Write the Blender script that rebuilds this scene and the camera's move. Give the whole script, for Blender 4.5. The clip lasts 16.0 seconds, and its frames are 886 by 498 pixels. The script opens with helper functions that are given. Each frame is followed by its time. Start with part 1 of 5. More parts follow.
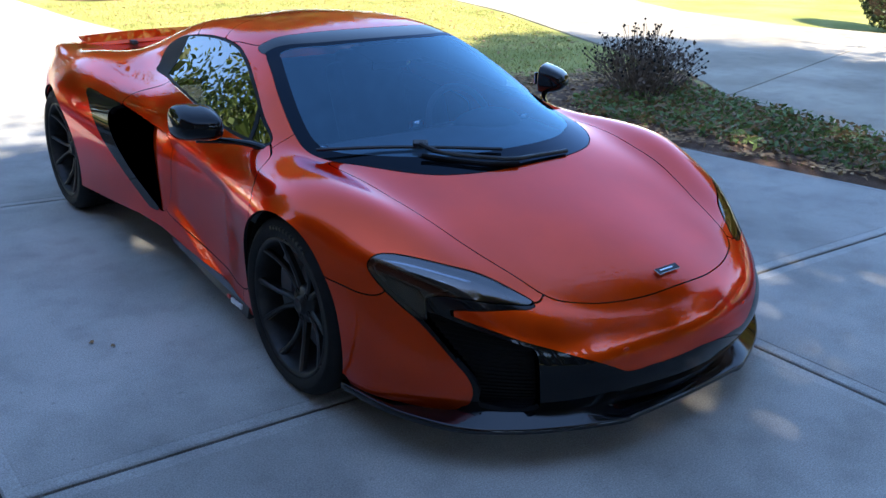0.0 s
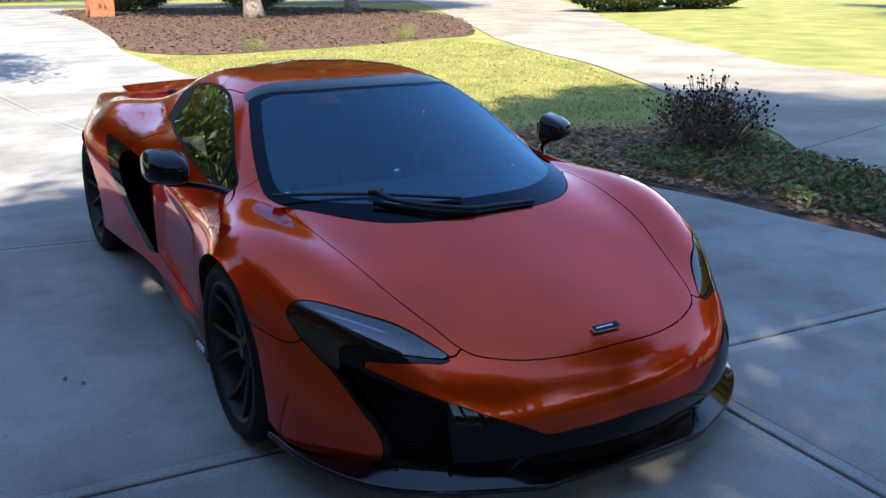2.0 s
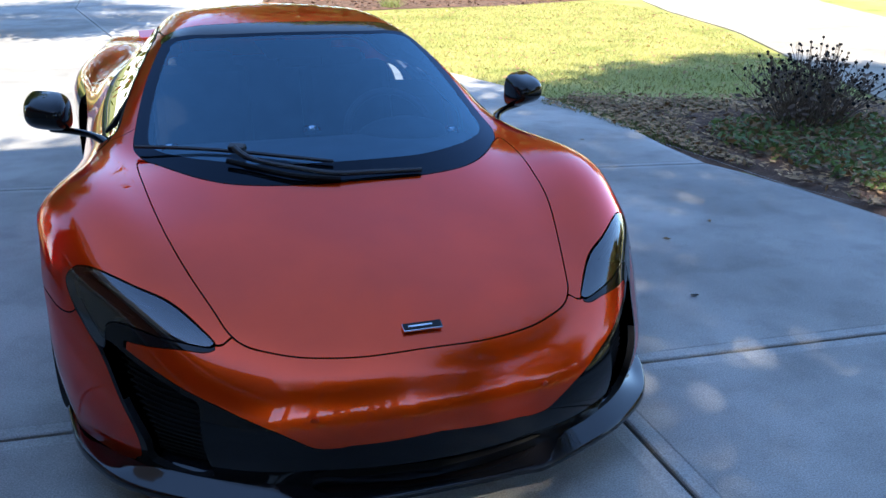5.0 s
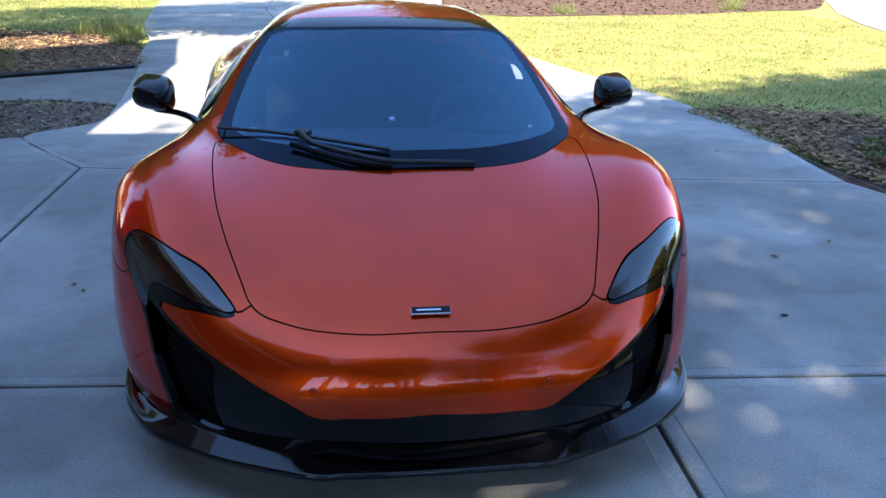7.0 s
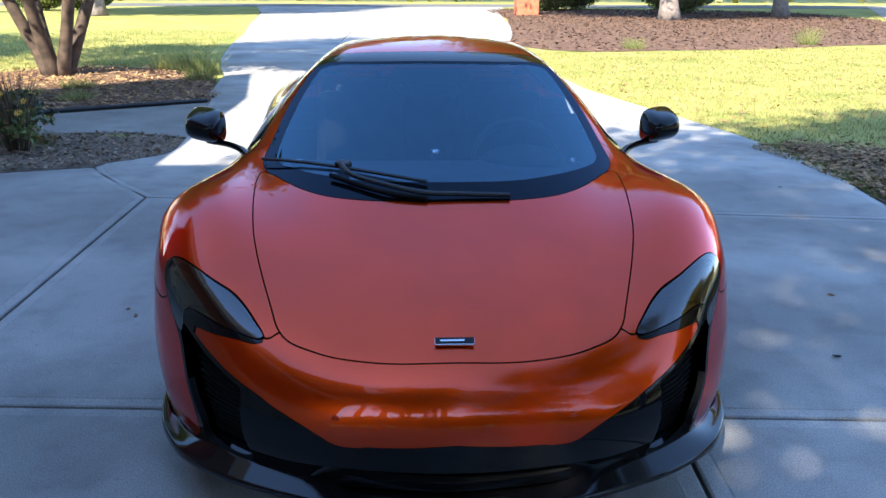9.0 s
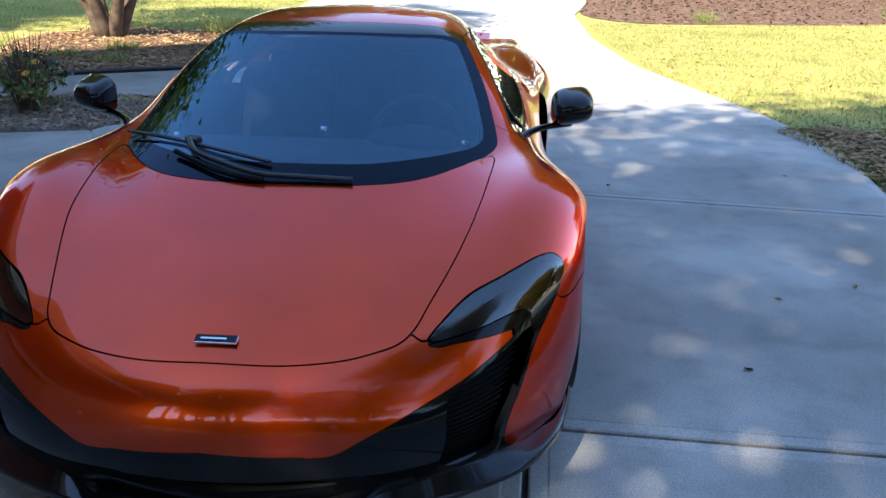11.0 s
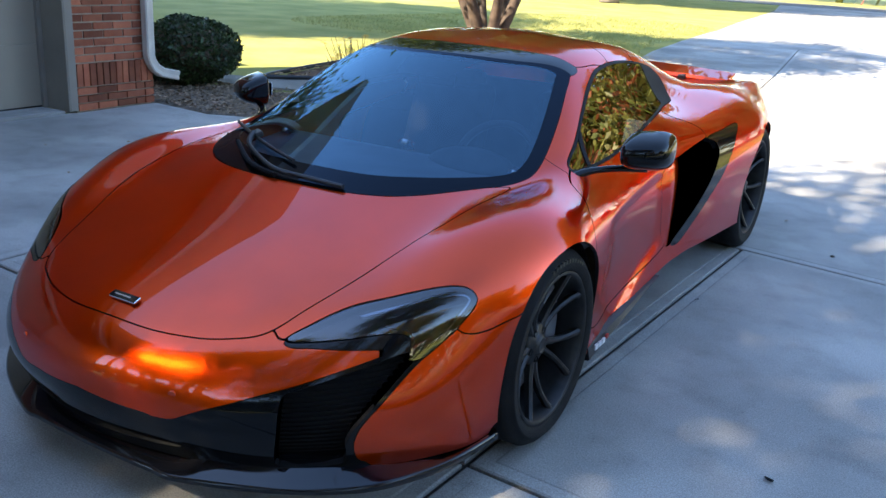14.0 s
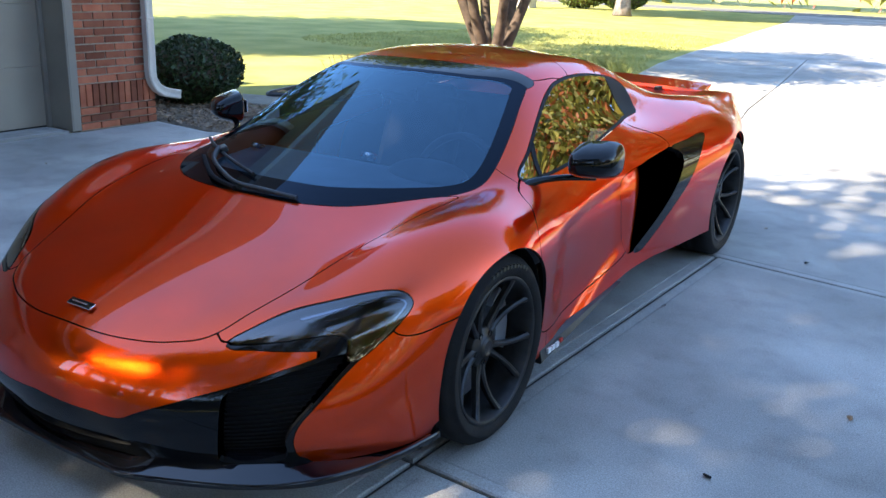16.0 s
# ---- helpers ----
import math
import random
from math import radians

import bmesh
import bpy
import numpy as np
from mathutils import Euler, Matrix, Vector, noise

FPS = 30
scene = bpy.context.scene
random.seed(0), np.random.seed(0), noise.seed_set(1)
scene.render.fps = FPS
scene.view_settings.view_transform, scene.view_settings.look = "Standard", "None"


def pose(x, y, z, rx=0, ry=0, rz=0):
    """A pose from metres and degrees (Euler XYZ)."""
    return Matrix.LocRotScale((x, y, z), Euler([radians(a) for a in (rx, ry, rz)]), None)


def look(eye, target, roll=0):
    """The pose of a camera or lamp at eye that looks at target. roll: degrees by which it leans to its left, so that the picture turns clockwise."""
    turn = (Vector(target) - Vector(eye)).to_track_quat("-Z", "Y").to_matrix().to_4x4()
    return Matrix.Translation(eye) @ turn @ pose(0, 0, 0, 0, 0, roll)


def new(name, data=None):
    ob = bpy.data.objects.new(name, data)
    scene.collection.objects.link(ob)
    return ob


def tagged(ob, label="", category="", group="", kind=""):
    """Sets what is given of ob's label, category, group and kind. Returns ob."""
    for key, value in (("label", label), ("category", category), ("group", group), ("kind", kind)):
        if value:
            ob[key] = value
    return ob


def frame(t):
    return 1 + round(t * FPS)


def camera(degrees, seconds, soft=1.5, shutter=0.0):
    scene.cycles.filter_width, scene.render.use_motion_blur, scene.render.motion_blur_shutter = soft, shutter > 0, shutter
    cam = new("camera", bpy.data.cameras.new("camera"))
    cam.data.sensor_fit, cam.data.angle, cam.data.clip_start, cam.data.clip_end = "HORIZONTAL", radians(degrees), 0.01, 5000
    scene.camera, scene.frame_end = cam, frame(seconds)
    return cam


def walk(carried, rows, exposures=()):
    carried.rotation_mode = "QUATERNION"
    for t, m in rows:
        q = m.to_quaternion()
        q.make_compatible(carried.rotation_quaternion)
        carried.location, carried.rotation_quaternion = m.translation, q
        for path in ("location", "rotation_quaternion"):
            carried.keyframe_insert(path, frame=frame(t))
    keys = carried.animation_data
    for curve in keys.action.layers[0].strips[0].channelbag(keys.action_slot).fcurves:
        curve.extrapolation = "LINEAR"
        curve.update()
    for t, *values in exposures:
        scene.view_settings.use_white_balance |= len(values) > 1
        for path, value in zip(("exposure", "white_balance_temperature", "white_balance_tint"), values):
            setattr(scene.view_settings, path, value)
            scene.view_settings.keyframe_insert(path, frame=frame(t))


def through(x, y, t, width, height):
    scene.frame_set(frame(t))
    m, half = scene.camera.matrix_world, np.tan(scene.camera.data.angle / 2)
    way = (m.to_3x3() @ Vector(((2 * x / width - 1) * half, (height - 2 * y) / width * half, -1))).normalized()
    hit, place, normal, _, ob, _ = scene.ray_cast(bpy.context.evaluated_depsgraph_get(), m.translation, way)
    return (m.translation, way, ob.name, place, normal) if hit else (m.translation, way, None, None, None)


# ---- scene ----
cam = camera(53.05, 16.0)
PATH = [
    (0, (-2.233, -2.566, 1.598), (-1.080, -1.087, 0.904), 0.71),
    (0.5, (-2.113, -2.743, 1.592), (-1.018, -1.200, 0.943), -0.26),
    (1, (-1.947, -2.884, 1.604), (-0.843, -1.341, 0.971), -0.78),
    (1.5, (-1.831, -2.843, 1.577), (-0.724, -1.288, 0.979), -0.25),
    (2, (-1.706, -2.833, 1.570), (-0.745, -1.180, 0.984), -0.10),
    (2.5, (-1.501, -2.910, 1.545), (-0.700, -1.193, 0.904), 0.43),
    (3, (-1.307, -2.909, 1.540), (-0.504, -1.218, 0.835), 1.20),
    (3.2, (-1.246, -2.874, 1.529), (-0.410, -1.198, 0.826), 1.19),
    (5.3, (-0.543, -2.836, 1.464), (-0.013, -1.023, 0.806), 0.26),
    (5.5, (-0.496, -2.823, 1.464), (-0.039, -0.991, 0.804), 0.08),
    (6, (-0.306, -2.882, 1.441), (-0.062, -1.006, 0.794), -0.19),
    (6.5, (-0.200, -2.954, 1.441), (0.025, -1.072, 0.804), 0.16),
    (7, (-0.234, -2.986, 1.433), (0.004, -1.110, 0.784), 0.82),
    (7.5, (-0.279, -2.991, 1.429), (-0.049, -1.112, 0.784), 1.32),
    (8, (-0.293, -2.979, 1.427), (-0.081, -1.094, 0.792), 1.15),
    (8.5, (-0.294, -2.983, 1.425), (-0.112, -1.092, 0.800), 0.39),
    (9, (-0.118, -3.008, 1.430), (-0.037, -1.095, 0.852), 0.29),
    (9.5, (0.121, -3.014, 1.425), (0.204, -1.116, 0.801), 0.36),
    (9.7, (0.196, -2.979, 1.420), (0.312, -1.092, 0.768), 0.12),
    (12, (1.141, -2.732, 1.468), (0.678, -0.896, 0.823), 2.63),
    (12.5, (1.437, -2.691, 1.482), (0.812, -0.917, 0.801), 3.03),
    (13, (1.601, -2.570, 1.473), (0.880, -0.840, 0.775), 2.51),
    (13.5, (1.689, -2.455, 1.502), (0.905, -0.731, 0.859), 3.33),
    (14, (1.908, -2.404, 1.478), (0.942, -0.767, 0.854), 3.28),
    (14.5, (2.112, -2.374, 1.489), (1.030, -0.820, 0.847), 2.81),
    (15, (2.156, -2.379, 1.490), (1.031, -0.844, 0.876), 2.39),
    (15.5, (2.174, -2.389, 1.494), (1.100, -0.813, 0.892), 2.60),
    (16, (2.174, -2.380, 1.501), (1.161, -0.761, 0.907), 2.22),
]
walk(cam, [(t, look(eye, target, roll)) for t, eye, target, roll in PATH], [(0, 2.32, 5850, 10), (1.5, 1.88, 5850, 10), (2.2, 1.80, 5800, 10), (3, 1.96, 5800, 10), (5.5, 2.18, 5650, 10), (6, 2.12, 5650, 10), (7, 2.26, 5700, 10), (9.5, 2.24, 5700, 10), (12, 2.18, 6250, 10), (12.8, 2.3, 6250, 10), (13.5, 2.7, 6250, 10), (14, 2.54, 6250, 10), (15, 2.82, 6250, 10), (16, 2.68, 6250, 10)])

# ---- light ----
SUN_UP, SUN_TURN = radians(42), radians(205)
world = bpy.data.worlds.new("sky")
scene.world = world
world.use_nodes = True
sky = world.node_tree.nodes.new("ShaderNodeTexSky")
sky.sky_type, sky.sun_disc = "NISHITA", False
sky.dust_density, sky.ozone_density = .2, 2.3
sky.sun_elevation, sky.sun_rotation = SUN_UP, SUN_TURN
backdrop = world.node_tree.nodes["Background"]
world.node_tree.links.new(sky.outputs[0], backdrop.inputs[0])
backdrop.inputs[1].default_value = 0.13
sun = new("sun", bpy.data.lights.new("sun", "SUN"))
sun.data.energy, sun.data.angle, sun.data.color = 4.0, radians(0.5), (1.0, 0.85, 0.64)
toward = Vector((math.sin(SUN_TURN) * math.cos(SUN_UP), math.cos(SUN_TURN) * math.cos(SUN_UP), math.sin(SUN_UP)))
sun.matrix_world = look(toward * 50, (0, 0, 0))


# ---- materials ----
def material(name, colour, rough=.6, metal=0.0, second=None, scale=8.0, fine=0.0, fine_scale=120.0, bump=0.0, coat=0.0, spec=.5, random_tint=0.0, detail=6.0, spread=(.35, .65)):
    """A Principled material with mottling at a large scale, grain at a fine one, relief, and a tint by object."""
    m = bpy.data.materials.new(name)
    m.use_nodes = True
    nodes, links = m.node_tree.nodes, m.node_tree.links
    b = nodes["Principled BSDF"]
    b.inputs["Roughness"].default_value, b.inputs["Metallic"].default_value = rough, metal
    b.inputs["Specular IOR Level"].default_value = spec
    b.inputs["Coat Weight"].default_value, b.inputs["Coat Roughness"].default_value = coat, .02
    place = nodes.new("ShaderNodeTexCoord").outputs["Object"] if not random_tint else nodes.new("ShaderNodeNewGeometry").outputs["Position"]
    out = nodes.new("ShaderNodeRGB").outputs[0]
    out.default_value = (*colour, 1)
    height = None
    if second:
        n = nodes.new("ShaderNodeTexNoise")
        n.inputs["Scale"].default_value, n.inputs["Detail"].default_value = scale, detail
        links.new(place, n.inputs["Vector"])
        r = nodes.new("ShaderNodeValToRGB")
        r.color_ramp.elements[0].position, r.color_ramp.elements[1].position = spread
        r.color_ramp.elements[0].color, r.color_ramp.elements[1].color = (*colour, 1), (*second, 1)
        links.new(n.outputs[0], r.inputs[0])
        out = r.outputs[0]
    if fine or bump:
        f = nodes.new("ShaderNodeTexNoise")
        f.inputs["Scale"].default_value, f.inputs["Detail"].default_value = fine_scale, 4
        links.new(place, f.inputs["Vector"])
        height = f.outputs[0]
    if fine:
        k = nodes.new("ShaderNodeMapRange")
        k.inputs["To Min"].default_value, k.inputs["To Max"].default_value = 1 - fine, 1 + fine
        links.new(height, k.inputs[0])
        x = nodes.new("ShaderNodeVectorMath")
        x.operation = "MULTIPLY"
        links.new(out, x.inputs[0])
        links.new(k.outputs[0], x.inputs[1])
        out = x.outputs[0]
    if random_tint:
        o = nodes.new("ShaderNodeObjectInfo")
        k = nodes.new("ShaderNodeMapRange")
        k.inputs["To Min"].default_value, k.inputs["To Max"].default_value = 1 - random_tint, 1 + random_tint
        links.new(o.outputs["Random"], k.inputs[0])
        x = nodes.new("ShaderNodeVectorMath")
        x.operation = "MULTIPLY"
        links.new(out, x.inputs[0])
        links.new(k.outputs[0], x.inputs[1])
        out = x.outputs[0]
    links.new(out, b.inputs["Base Color"])
    if bump:
        u = nodes.new("ShaderNodeBump")
        u.inputs["Strength"].default_value, u.inputs["Distance"].default_value = bump, .01
        links.new(height, u.inputs["Height"])
        links.new(u.outputs[0], b.inputs["Normal"])
    return m


def island_tint(m, amount=.35, hue=None):
    """Vary a material from leaf to leaf of one mesh."""
    nodes, links = m.node_tree.nodes, m.node_tree.links
    b = nodes["Principled BSDF"]
    src = b.inputs["Base Color"].links[0].from_socket
    g = nodes.new("ShaderNodeNewGeometry").outputs["Random Per Island"]
    k = nodes.new("ShaderNodeMapRange")
    k.inputs["To Min"].default_value, k.inputs["To Max"].default_value = 1 - amount, 1 + amount
    links.new(g, k.inputs[0])
    x = nodes.new("ShaderNodeVectorMath")
    x.operation = "MULTIPLY"
    links.new(src, x.inputs[0])
    links.new(k.outputs[0], x.inputs[1])
    out = x.outputs[0]
    if hue:
        w = nodes.new("ShaderNodeMath")
        w.operation = "GREATER_THAN"
        w.inputs[1].default_value = hue[1]
        z = nodes.new("ShaderNodeMath")
        z.operation = "FRACT"
        y = nodes.new("ShaderNodeMath")
        y.operation = "MULTIPLY"
        y.inputs[1].default_value = 37.7
        links.new(g, y.inputs[0])
        links.new(y.outputs[0], z.inputs[0])
        links.new(z.outputs[0], w.inputs[0])
        c = nodes.new("ShaderNodeMix")
        c.data_type = "RGBA"
        links.new(w.outputs[0], c.inputs[0])
        links.new(out, c.inputs[6])
        c.inputs[7].default_value = (*hue[0], 1)
        out = c.outputs[2]
    links.new(out, b.inputs["Base Color"])
    return m


def leafy(m, through=.35):
    """Let some light through thin leaves."""
    nodes, links = m.node_tree.nodes, m.node_tree.links
    b = nodes["Principled BSDF"]
    t = nodes.new("ShaderNodeBsdfTranslucent")
    links.new(b.inputs["Base Color"].links[0].from_socket, t.inputs[0])
    x = nodes.new("ShaderNodeMixShader")
    x.inputs[0].default_value = through
    links.new(b.outputs[0], x.inputs[1])
    links.new(t.outputs[0], x.inputs[2])
    links.new(x.outputs[0], nodes["Material Output"].inputs[0])
    return m


def stained(m):
    """Blotches, drip marks and pale scuffs over a large surface."""
    nodes, links = m.node_tree.nodes, m.node_tree.links
    b = nodes["Principled BSDF"]
    src = b.inputs["Base Color"].links[0].from_socket
    where = nodes.new("ShaderNodeNewGeometry").outputs["Position"]
    for scale, detail, lo, hi, a, c in ((.55, 7, .42, .60, .80, 1.06), (5.5, 8, .30, .52, .86, 1.03), (26, 3, .20, .33, .66, 1.0), (210, 3, .30, .70, .72, 1.28)):
        n = nodes.new("ShaderNodeTexNoise")
        n.inputs["Scale"].default_value, n.inputs["Detail"].default_value = scale, detail
        links.new(where, n.inputs["Vector"])
        k = nodes.new("ShaderNodeMapRange")
        for name, value in (("From Min", lo), ("From Max", hi), ("To Min", a), ("To Max", c)):
            k.inputs[name].default_value = value
        links.new(n.outputs[0], k.inputs[0])
        x = nodes.new("ShaderNodeVectorMath")
        x.operation = "MULTIPLY"
        links.new(src, x.inputs[0])
        links.new(k.outputs[0], x.inputs[1])
        src = x.outputs[0]
    links.new(src, b.inputs["Base Color"])
    return m


def pane_material(name, tint, ior=1.9, rough=.0, mirror_tint=(1, 1, 1)):
    """Thin glass: the view passes tinted (or ends on black print), and the surface mirrors by the angle."""
    m = bpy.data.materials.new(name)
    m.use_nodes = True
    nodes, links = m.node_tree.nodes, m.node_tree.links
    t, g = nodes.new("ShaderNodeBsdfTransparent" if tint else "ShaderNodeBsdfDiffuse"), nodes.new("ShaderNodeBsdfGlossy")
    t.inputs[0].default_value = (*(tint or (.004, .005, .006)), 1)
    # Tint of the mirror image; a blue one makes the reflected sky bluer.
    g.inputs["Color"].default_value = (*mirror_tint, 1)
    g.inputs["Roughness"].default_value = rough
    f = nodes.new("ShaderNodeFresnel")
    f.inputs["IOR"].default_value = ior
    x = nodes.new("ShaderNodeMixShader")
    links.new(f.outputs[0], x.inputs[0])
    links.new(t.outputs[0], x.inputs[1])
    links.new(g.outputs[0], x.inputs[2])
    links.new(x.outputs[0], nodes["Material Output"].inputs[0])
    return m


PAINT = material("orange_metallic_paint", (.70, .054, .0006), .30, .92, (.60, .045, .0006), 3, .10, 1500, 0, 1.0, 0.0)
PAINT.node_tree.nodes["Principled BSDF"].inputs["Coat IOR"].default_value = 1.47
PAINT.node_tree.nodes["Principled BSDF"].inputs["Coat Roughness"].default_value = .004
PAINT.node_tree.nodes["Principled BSDF"].inputs["Specular Tint"].default_value = (.85, .17, .03, 1)
GLOSS_BLACK = material("gloss_black", (.004, .0045, .006), .04, 0, (.006, .007, .008), 6, .1, 300, 0, .0, .26)
LACQUER = material("black_lacquer", (.004, .0045, .006), .05, 0, (.006, .006, .008), 6, .1, 300, 0, .0, .5)
FRIT = pane_material("black_screen_border", None, 1.20, 0.0, (.60, .75, 1.0))
SATIN_BLACK = material("satin_black_plastic", (.014, .014, .016), .45, 0, (.02, .02, .022), 9, .15, 500, .05)
SHADOW_BLACK = material("black_parts_and_gap_shade", (.005, .005, .006), .7, 0, (.008, .008, .008), 9, 0, 120, 0, 0, .15)
WINDOW_RUBBER = material("window_rubber", (.006, .006, .007), .55, 0, (.01, .01, .011), 9, .1, 300, 0, 0, .12)
BARREL = material("dark_wheel_barrel", (.010, .010, .010), .5, .4, (.026, .025, .025), 20, .1, 300)
RUBBER = material("tyre_rubber", (.007, .007, .0075), .7, 0, (.013, .0125, .012), 14, .25, 220, .15, 0, .2)
RIM = material("dark_grey_alloy", (.026, .025, .024), .36, .65, (.045, .043, .042), 20, .12, 400, .03)
STEEL = material("brushed_steel", (.45, .45, .46), .35, 1.0, (.35, .35, .36), 20, .15, 300, .05)
SILVER = material("silver_trim", (.75, .76, .78), .18, 1.0)
CALIPER = material("grey_caliper", (.30, .31, .33), .35, .3, (.25, .26, .28), 30)
TYRE_MARK = material("worn_lettering", (.060, .052, .032), .8, 0, (.035, .032, .022), 60)
LENS_DARK = material("lamp_housing", (.006, .0065, .008), .5, 0, (.008, .008, .009), 20, 0, 120, 0, 0, .15)
LAMP_CHROME = material("lamp_reflector", (.7, .72, .75), .12, 1.0, (.6, .6, .62), 15)
LENS = pane_material("clear_lens", (.40, .44, .50), 1.95)
WINDSCREEN = pane_material("windscreen_glass", (.50, .58, .64), 1.85, 0.0, (.43, .70, .92))
SIDE_GLASS = pane_material("tinted_side_glass", (.10, .11, .11), 3.4)
CABIN = material("dark_cabin_leather", (.09, .10, .115), .6, 0, (.12, .13, .145), 7, .2, 300, .1)
CABIN_LIGHT = material("grey_dash_panel", (.22, .24, .265), .6, 0, (.27, .29, .32), 7, .2, 300, .1)
WHITE_MARK = material("white_marking", (.75, .75, .75), .5)
RED_MARK = material("red_marking", (.5, .03, .02), .5)

CONCRETE = stained(material("brushed_concrete", (.295, .285, .262), .85, 0, (.405, .39, .355), 1.1, .22, 140, .15, 0, .3, .05, 9.0, (.30, .70)))
TOOLED = stained(material("tooled_concrete_border", (.33, .32, .295), .7, 0, (.43, .415, .38), 1.1, .10, 140, .05, 0, .35, .05, 9.0, (.30, .70)))
PATH_CONCRETE = stained(material("weathered_path_concrete", (.19, .18, .16), .9, 0, (.27, .255, .225), 1.4, .25, 110, .2, 0, .3, 0, 9.0, (.30, .70)))
TAN_CONCRETE = stained(material("tan_weathered_concrete", (.30, .265, .205), .88, 0, (.40, .355, .28), .9, .22, 130, .15, 0, .3, .05, 9.0, (.30, .70)))
JOINT = material("dark_joint_filler", (.035, .033, .03), .9, 0, (.06, .055, .05), 9, .3, 80, .2)
GRASS = material("autumn_lawn", (.20, .215, .05), .9, 0, (.34, .315, .095), .8, .45, 60, .6, 0, .2)
SOIL = material("bark_mulch", (.075, .045, .030), .95, 0, (.17, .105, .07), 5, .5, 70, .9, 0, .2)
GRAVEL = material("brown_gravel", (.13, .10, .075), .9, 0, (.24, .20, .16), 25, .45, 90, .8, 0, .2)
ASPHALT = material("grey_asphalt", (.09, .09, .09), .9, 0, (.12, .118, .115), 2, .2, 100, .2)
BRICK = material("red_brick", (.25, .072, .036), .85, 0, (.33, .11, .056), 9, .25, 120, .25, 0, .3, .48)
MORTAR = material("grey_mortar", (.44, .385, .31), .95, 0, (.33, .285, .23), 20, .2, 90, .3)
TRIM = material("grey_brown_trim", (.235, .205, .165), .6, 0, (.20, .175, .145), 3, .08, 90, .05)
DOOR_PAINT = material("taupe_garage_door", (.285, .24, .18), .55, 0, (.255, .215, .165), 2, .08, 150, .06)
GUTTER = material("off_white_metal", (.60, .55, .47), .45, 0, (.50, .46, .40), 5, .1, 60, .05)
SHINGLE = material("brown_roof_shingles", (.13, .10, .08), .9, 0, (.19, .15, .12), 6, .3, 40, .5)
BARK = material("smooth_tan_bark", (.045, .030, .021), .8, 0, (.105, .072, .050), 7, .3, 60, .3)
BARK_GREY = material("grey_bark", (.15, .12, .10), .9, 0, (.24, .20, .17), 9, .4, 40, .8)
LEAF = leafy(island_tint(material("green_leaves", (.075, .115, .022), .5, 0, (.13, .17, .03), 1.5), .4))
LEAF_AUTUMN = leafy(island_tint(material("autumn_leaves", (.13, .15, .025), .5, 0, (.24, .20, .035), 1.2), .4, ((.34, .10, .03), .82)))
HEDGE = leafy(island_tint(material("dark_hedge_leaves", (.022, .042, .014), .4, 0, (.045, .075, .022), 4), .45), .2)
GROUNDCOVER = leafy(island_tint(material("ground_cover_leaves", (.085, .135, .026), .55, 0, (.15, .20, .05), 2), .4, ((.22, .13, .05), .66)), .25)
DRY_LEAF = island_tint(material("fallen_leaves", (.22, .12, .05), .85, 0, (.38, .24, .11), 3), .45)
STEM = material("dead_stems", (.075, .050, .033), .85, 0, (.13, .09, .06), 20)
DRY_GRASS = leafy(island_tint(material("dry_grass_blades", (.23, .25, .065), .8, 0, (.40, .365, .12), 1.2), .4), .3)


# ---- meshes ----
def part(name, bm, mat, parent=None, label="", smooth=False):
    """Link a bmesh as one mesh object."""
    mesh = bpy.data.meshes.new(name)
    bm.normal_update()
    bm.to_mesh(mesh)
    bm.free()
    mesh.materials.append(mat)
    if smooth:
        mesh.shade_smooth()
    ob = new(name, mesh)
    ob.parent = parent
    return tagged(ob, label)


def raw(name, verts, faces, mat, parent=None, label="", smooth=False, normals=None):
    """A mesh object from arrays."""
    mesh = bpy.data.meshes.new(name)
    mesh.from_pydata([tuple(map(float, v)) for v in verts], [], [tuple(map(int, f)) for f in faces])
    mesh.materials.append(mat)
    if smooth or normals is not None:
        mesh.shade_smooth()
    if normals is not None:
        mesh.normals_split_custom_set_from_vertices([tuple(map(float, n)) for n in normals])
    ob = new(name, mesh)
    ob.parent = parent
    return tagged(ob, label)


def box(bm, lo, hi, bevel=0.0, m=None):
    """Add a box between two corners, with rounded edges."""
    made = bmesh.ops.create_cube(bm, size=1)["verts"]
    lo, hi = Vector(lo), Vector(hi)
    bmesh.ops.scale(bm, vec=hi - lo, verts=made)
    bmesh.ops.translate(bm, vec=(lo + hi) / 2, verts=made)
    if bevel:
        edges = list({e for v in made for e in v.link_edges})
        done = bmesh.ops.bevel(bm, geom=edges, offset=bevel, segments=2, affect="EDGES", profile=.5)
        made = list({v for f in done["faces"] for v in f.verts} | {v for v in made if v.is_valid})
    if m is not None:
        bmesh.ops.transform(bm, matrix=m, verts=made)
    return made


def tube(bm, points, radii, sides=8, closed=True):
    """Add a round limb along points."""
    rings, points = [], [Vector(p) for p in points]
    for i, p in enumerate(points):
        d = (points[min(i + 1, len(points) - 1)] - points[max(i - 1, 0)]).normalized()
        a = d.orthogonal().normalized() if i == 0 else (a - d * a.dot(d)).normalized()
        b = d.cross(a)
        r = radii[i] if hasattr(radii, "__len__") else radii
        rings.append([bm.verts.new(p + (a * math.cos(2 * math.pi * k / sides) + b * math.sin(2 * math.pi * k / sides)) * r) for k in range(sides)])
    for r, s in zip(rings, rings[1:]):
        for k in range(sides):
            bm.faces.new((r[k], r[(k + 1) % sides], s[(k + 1) % sides], s[k]))
    if closed:
        bm.faces.new(rings[0][::-1])
        bm.faces.new(rings[-1])


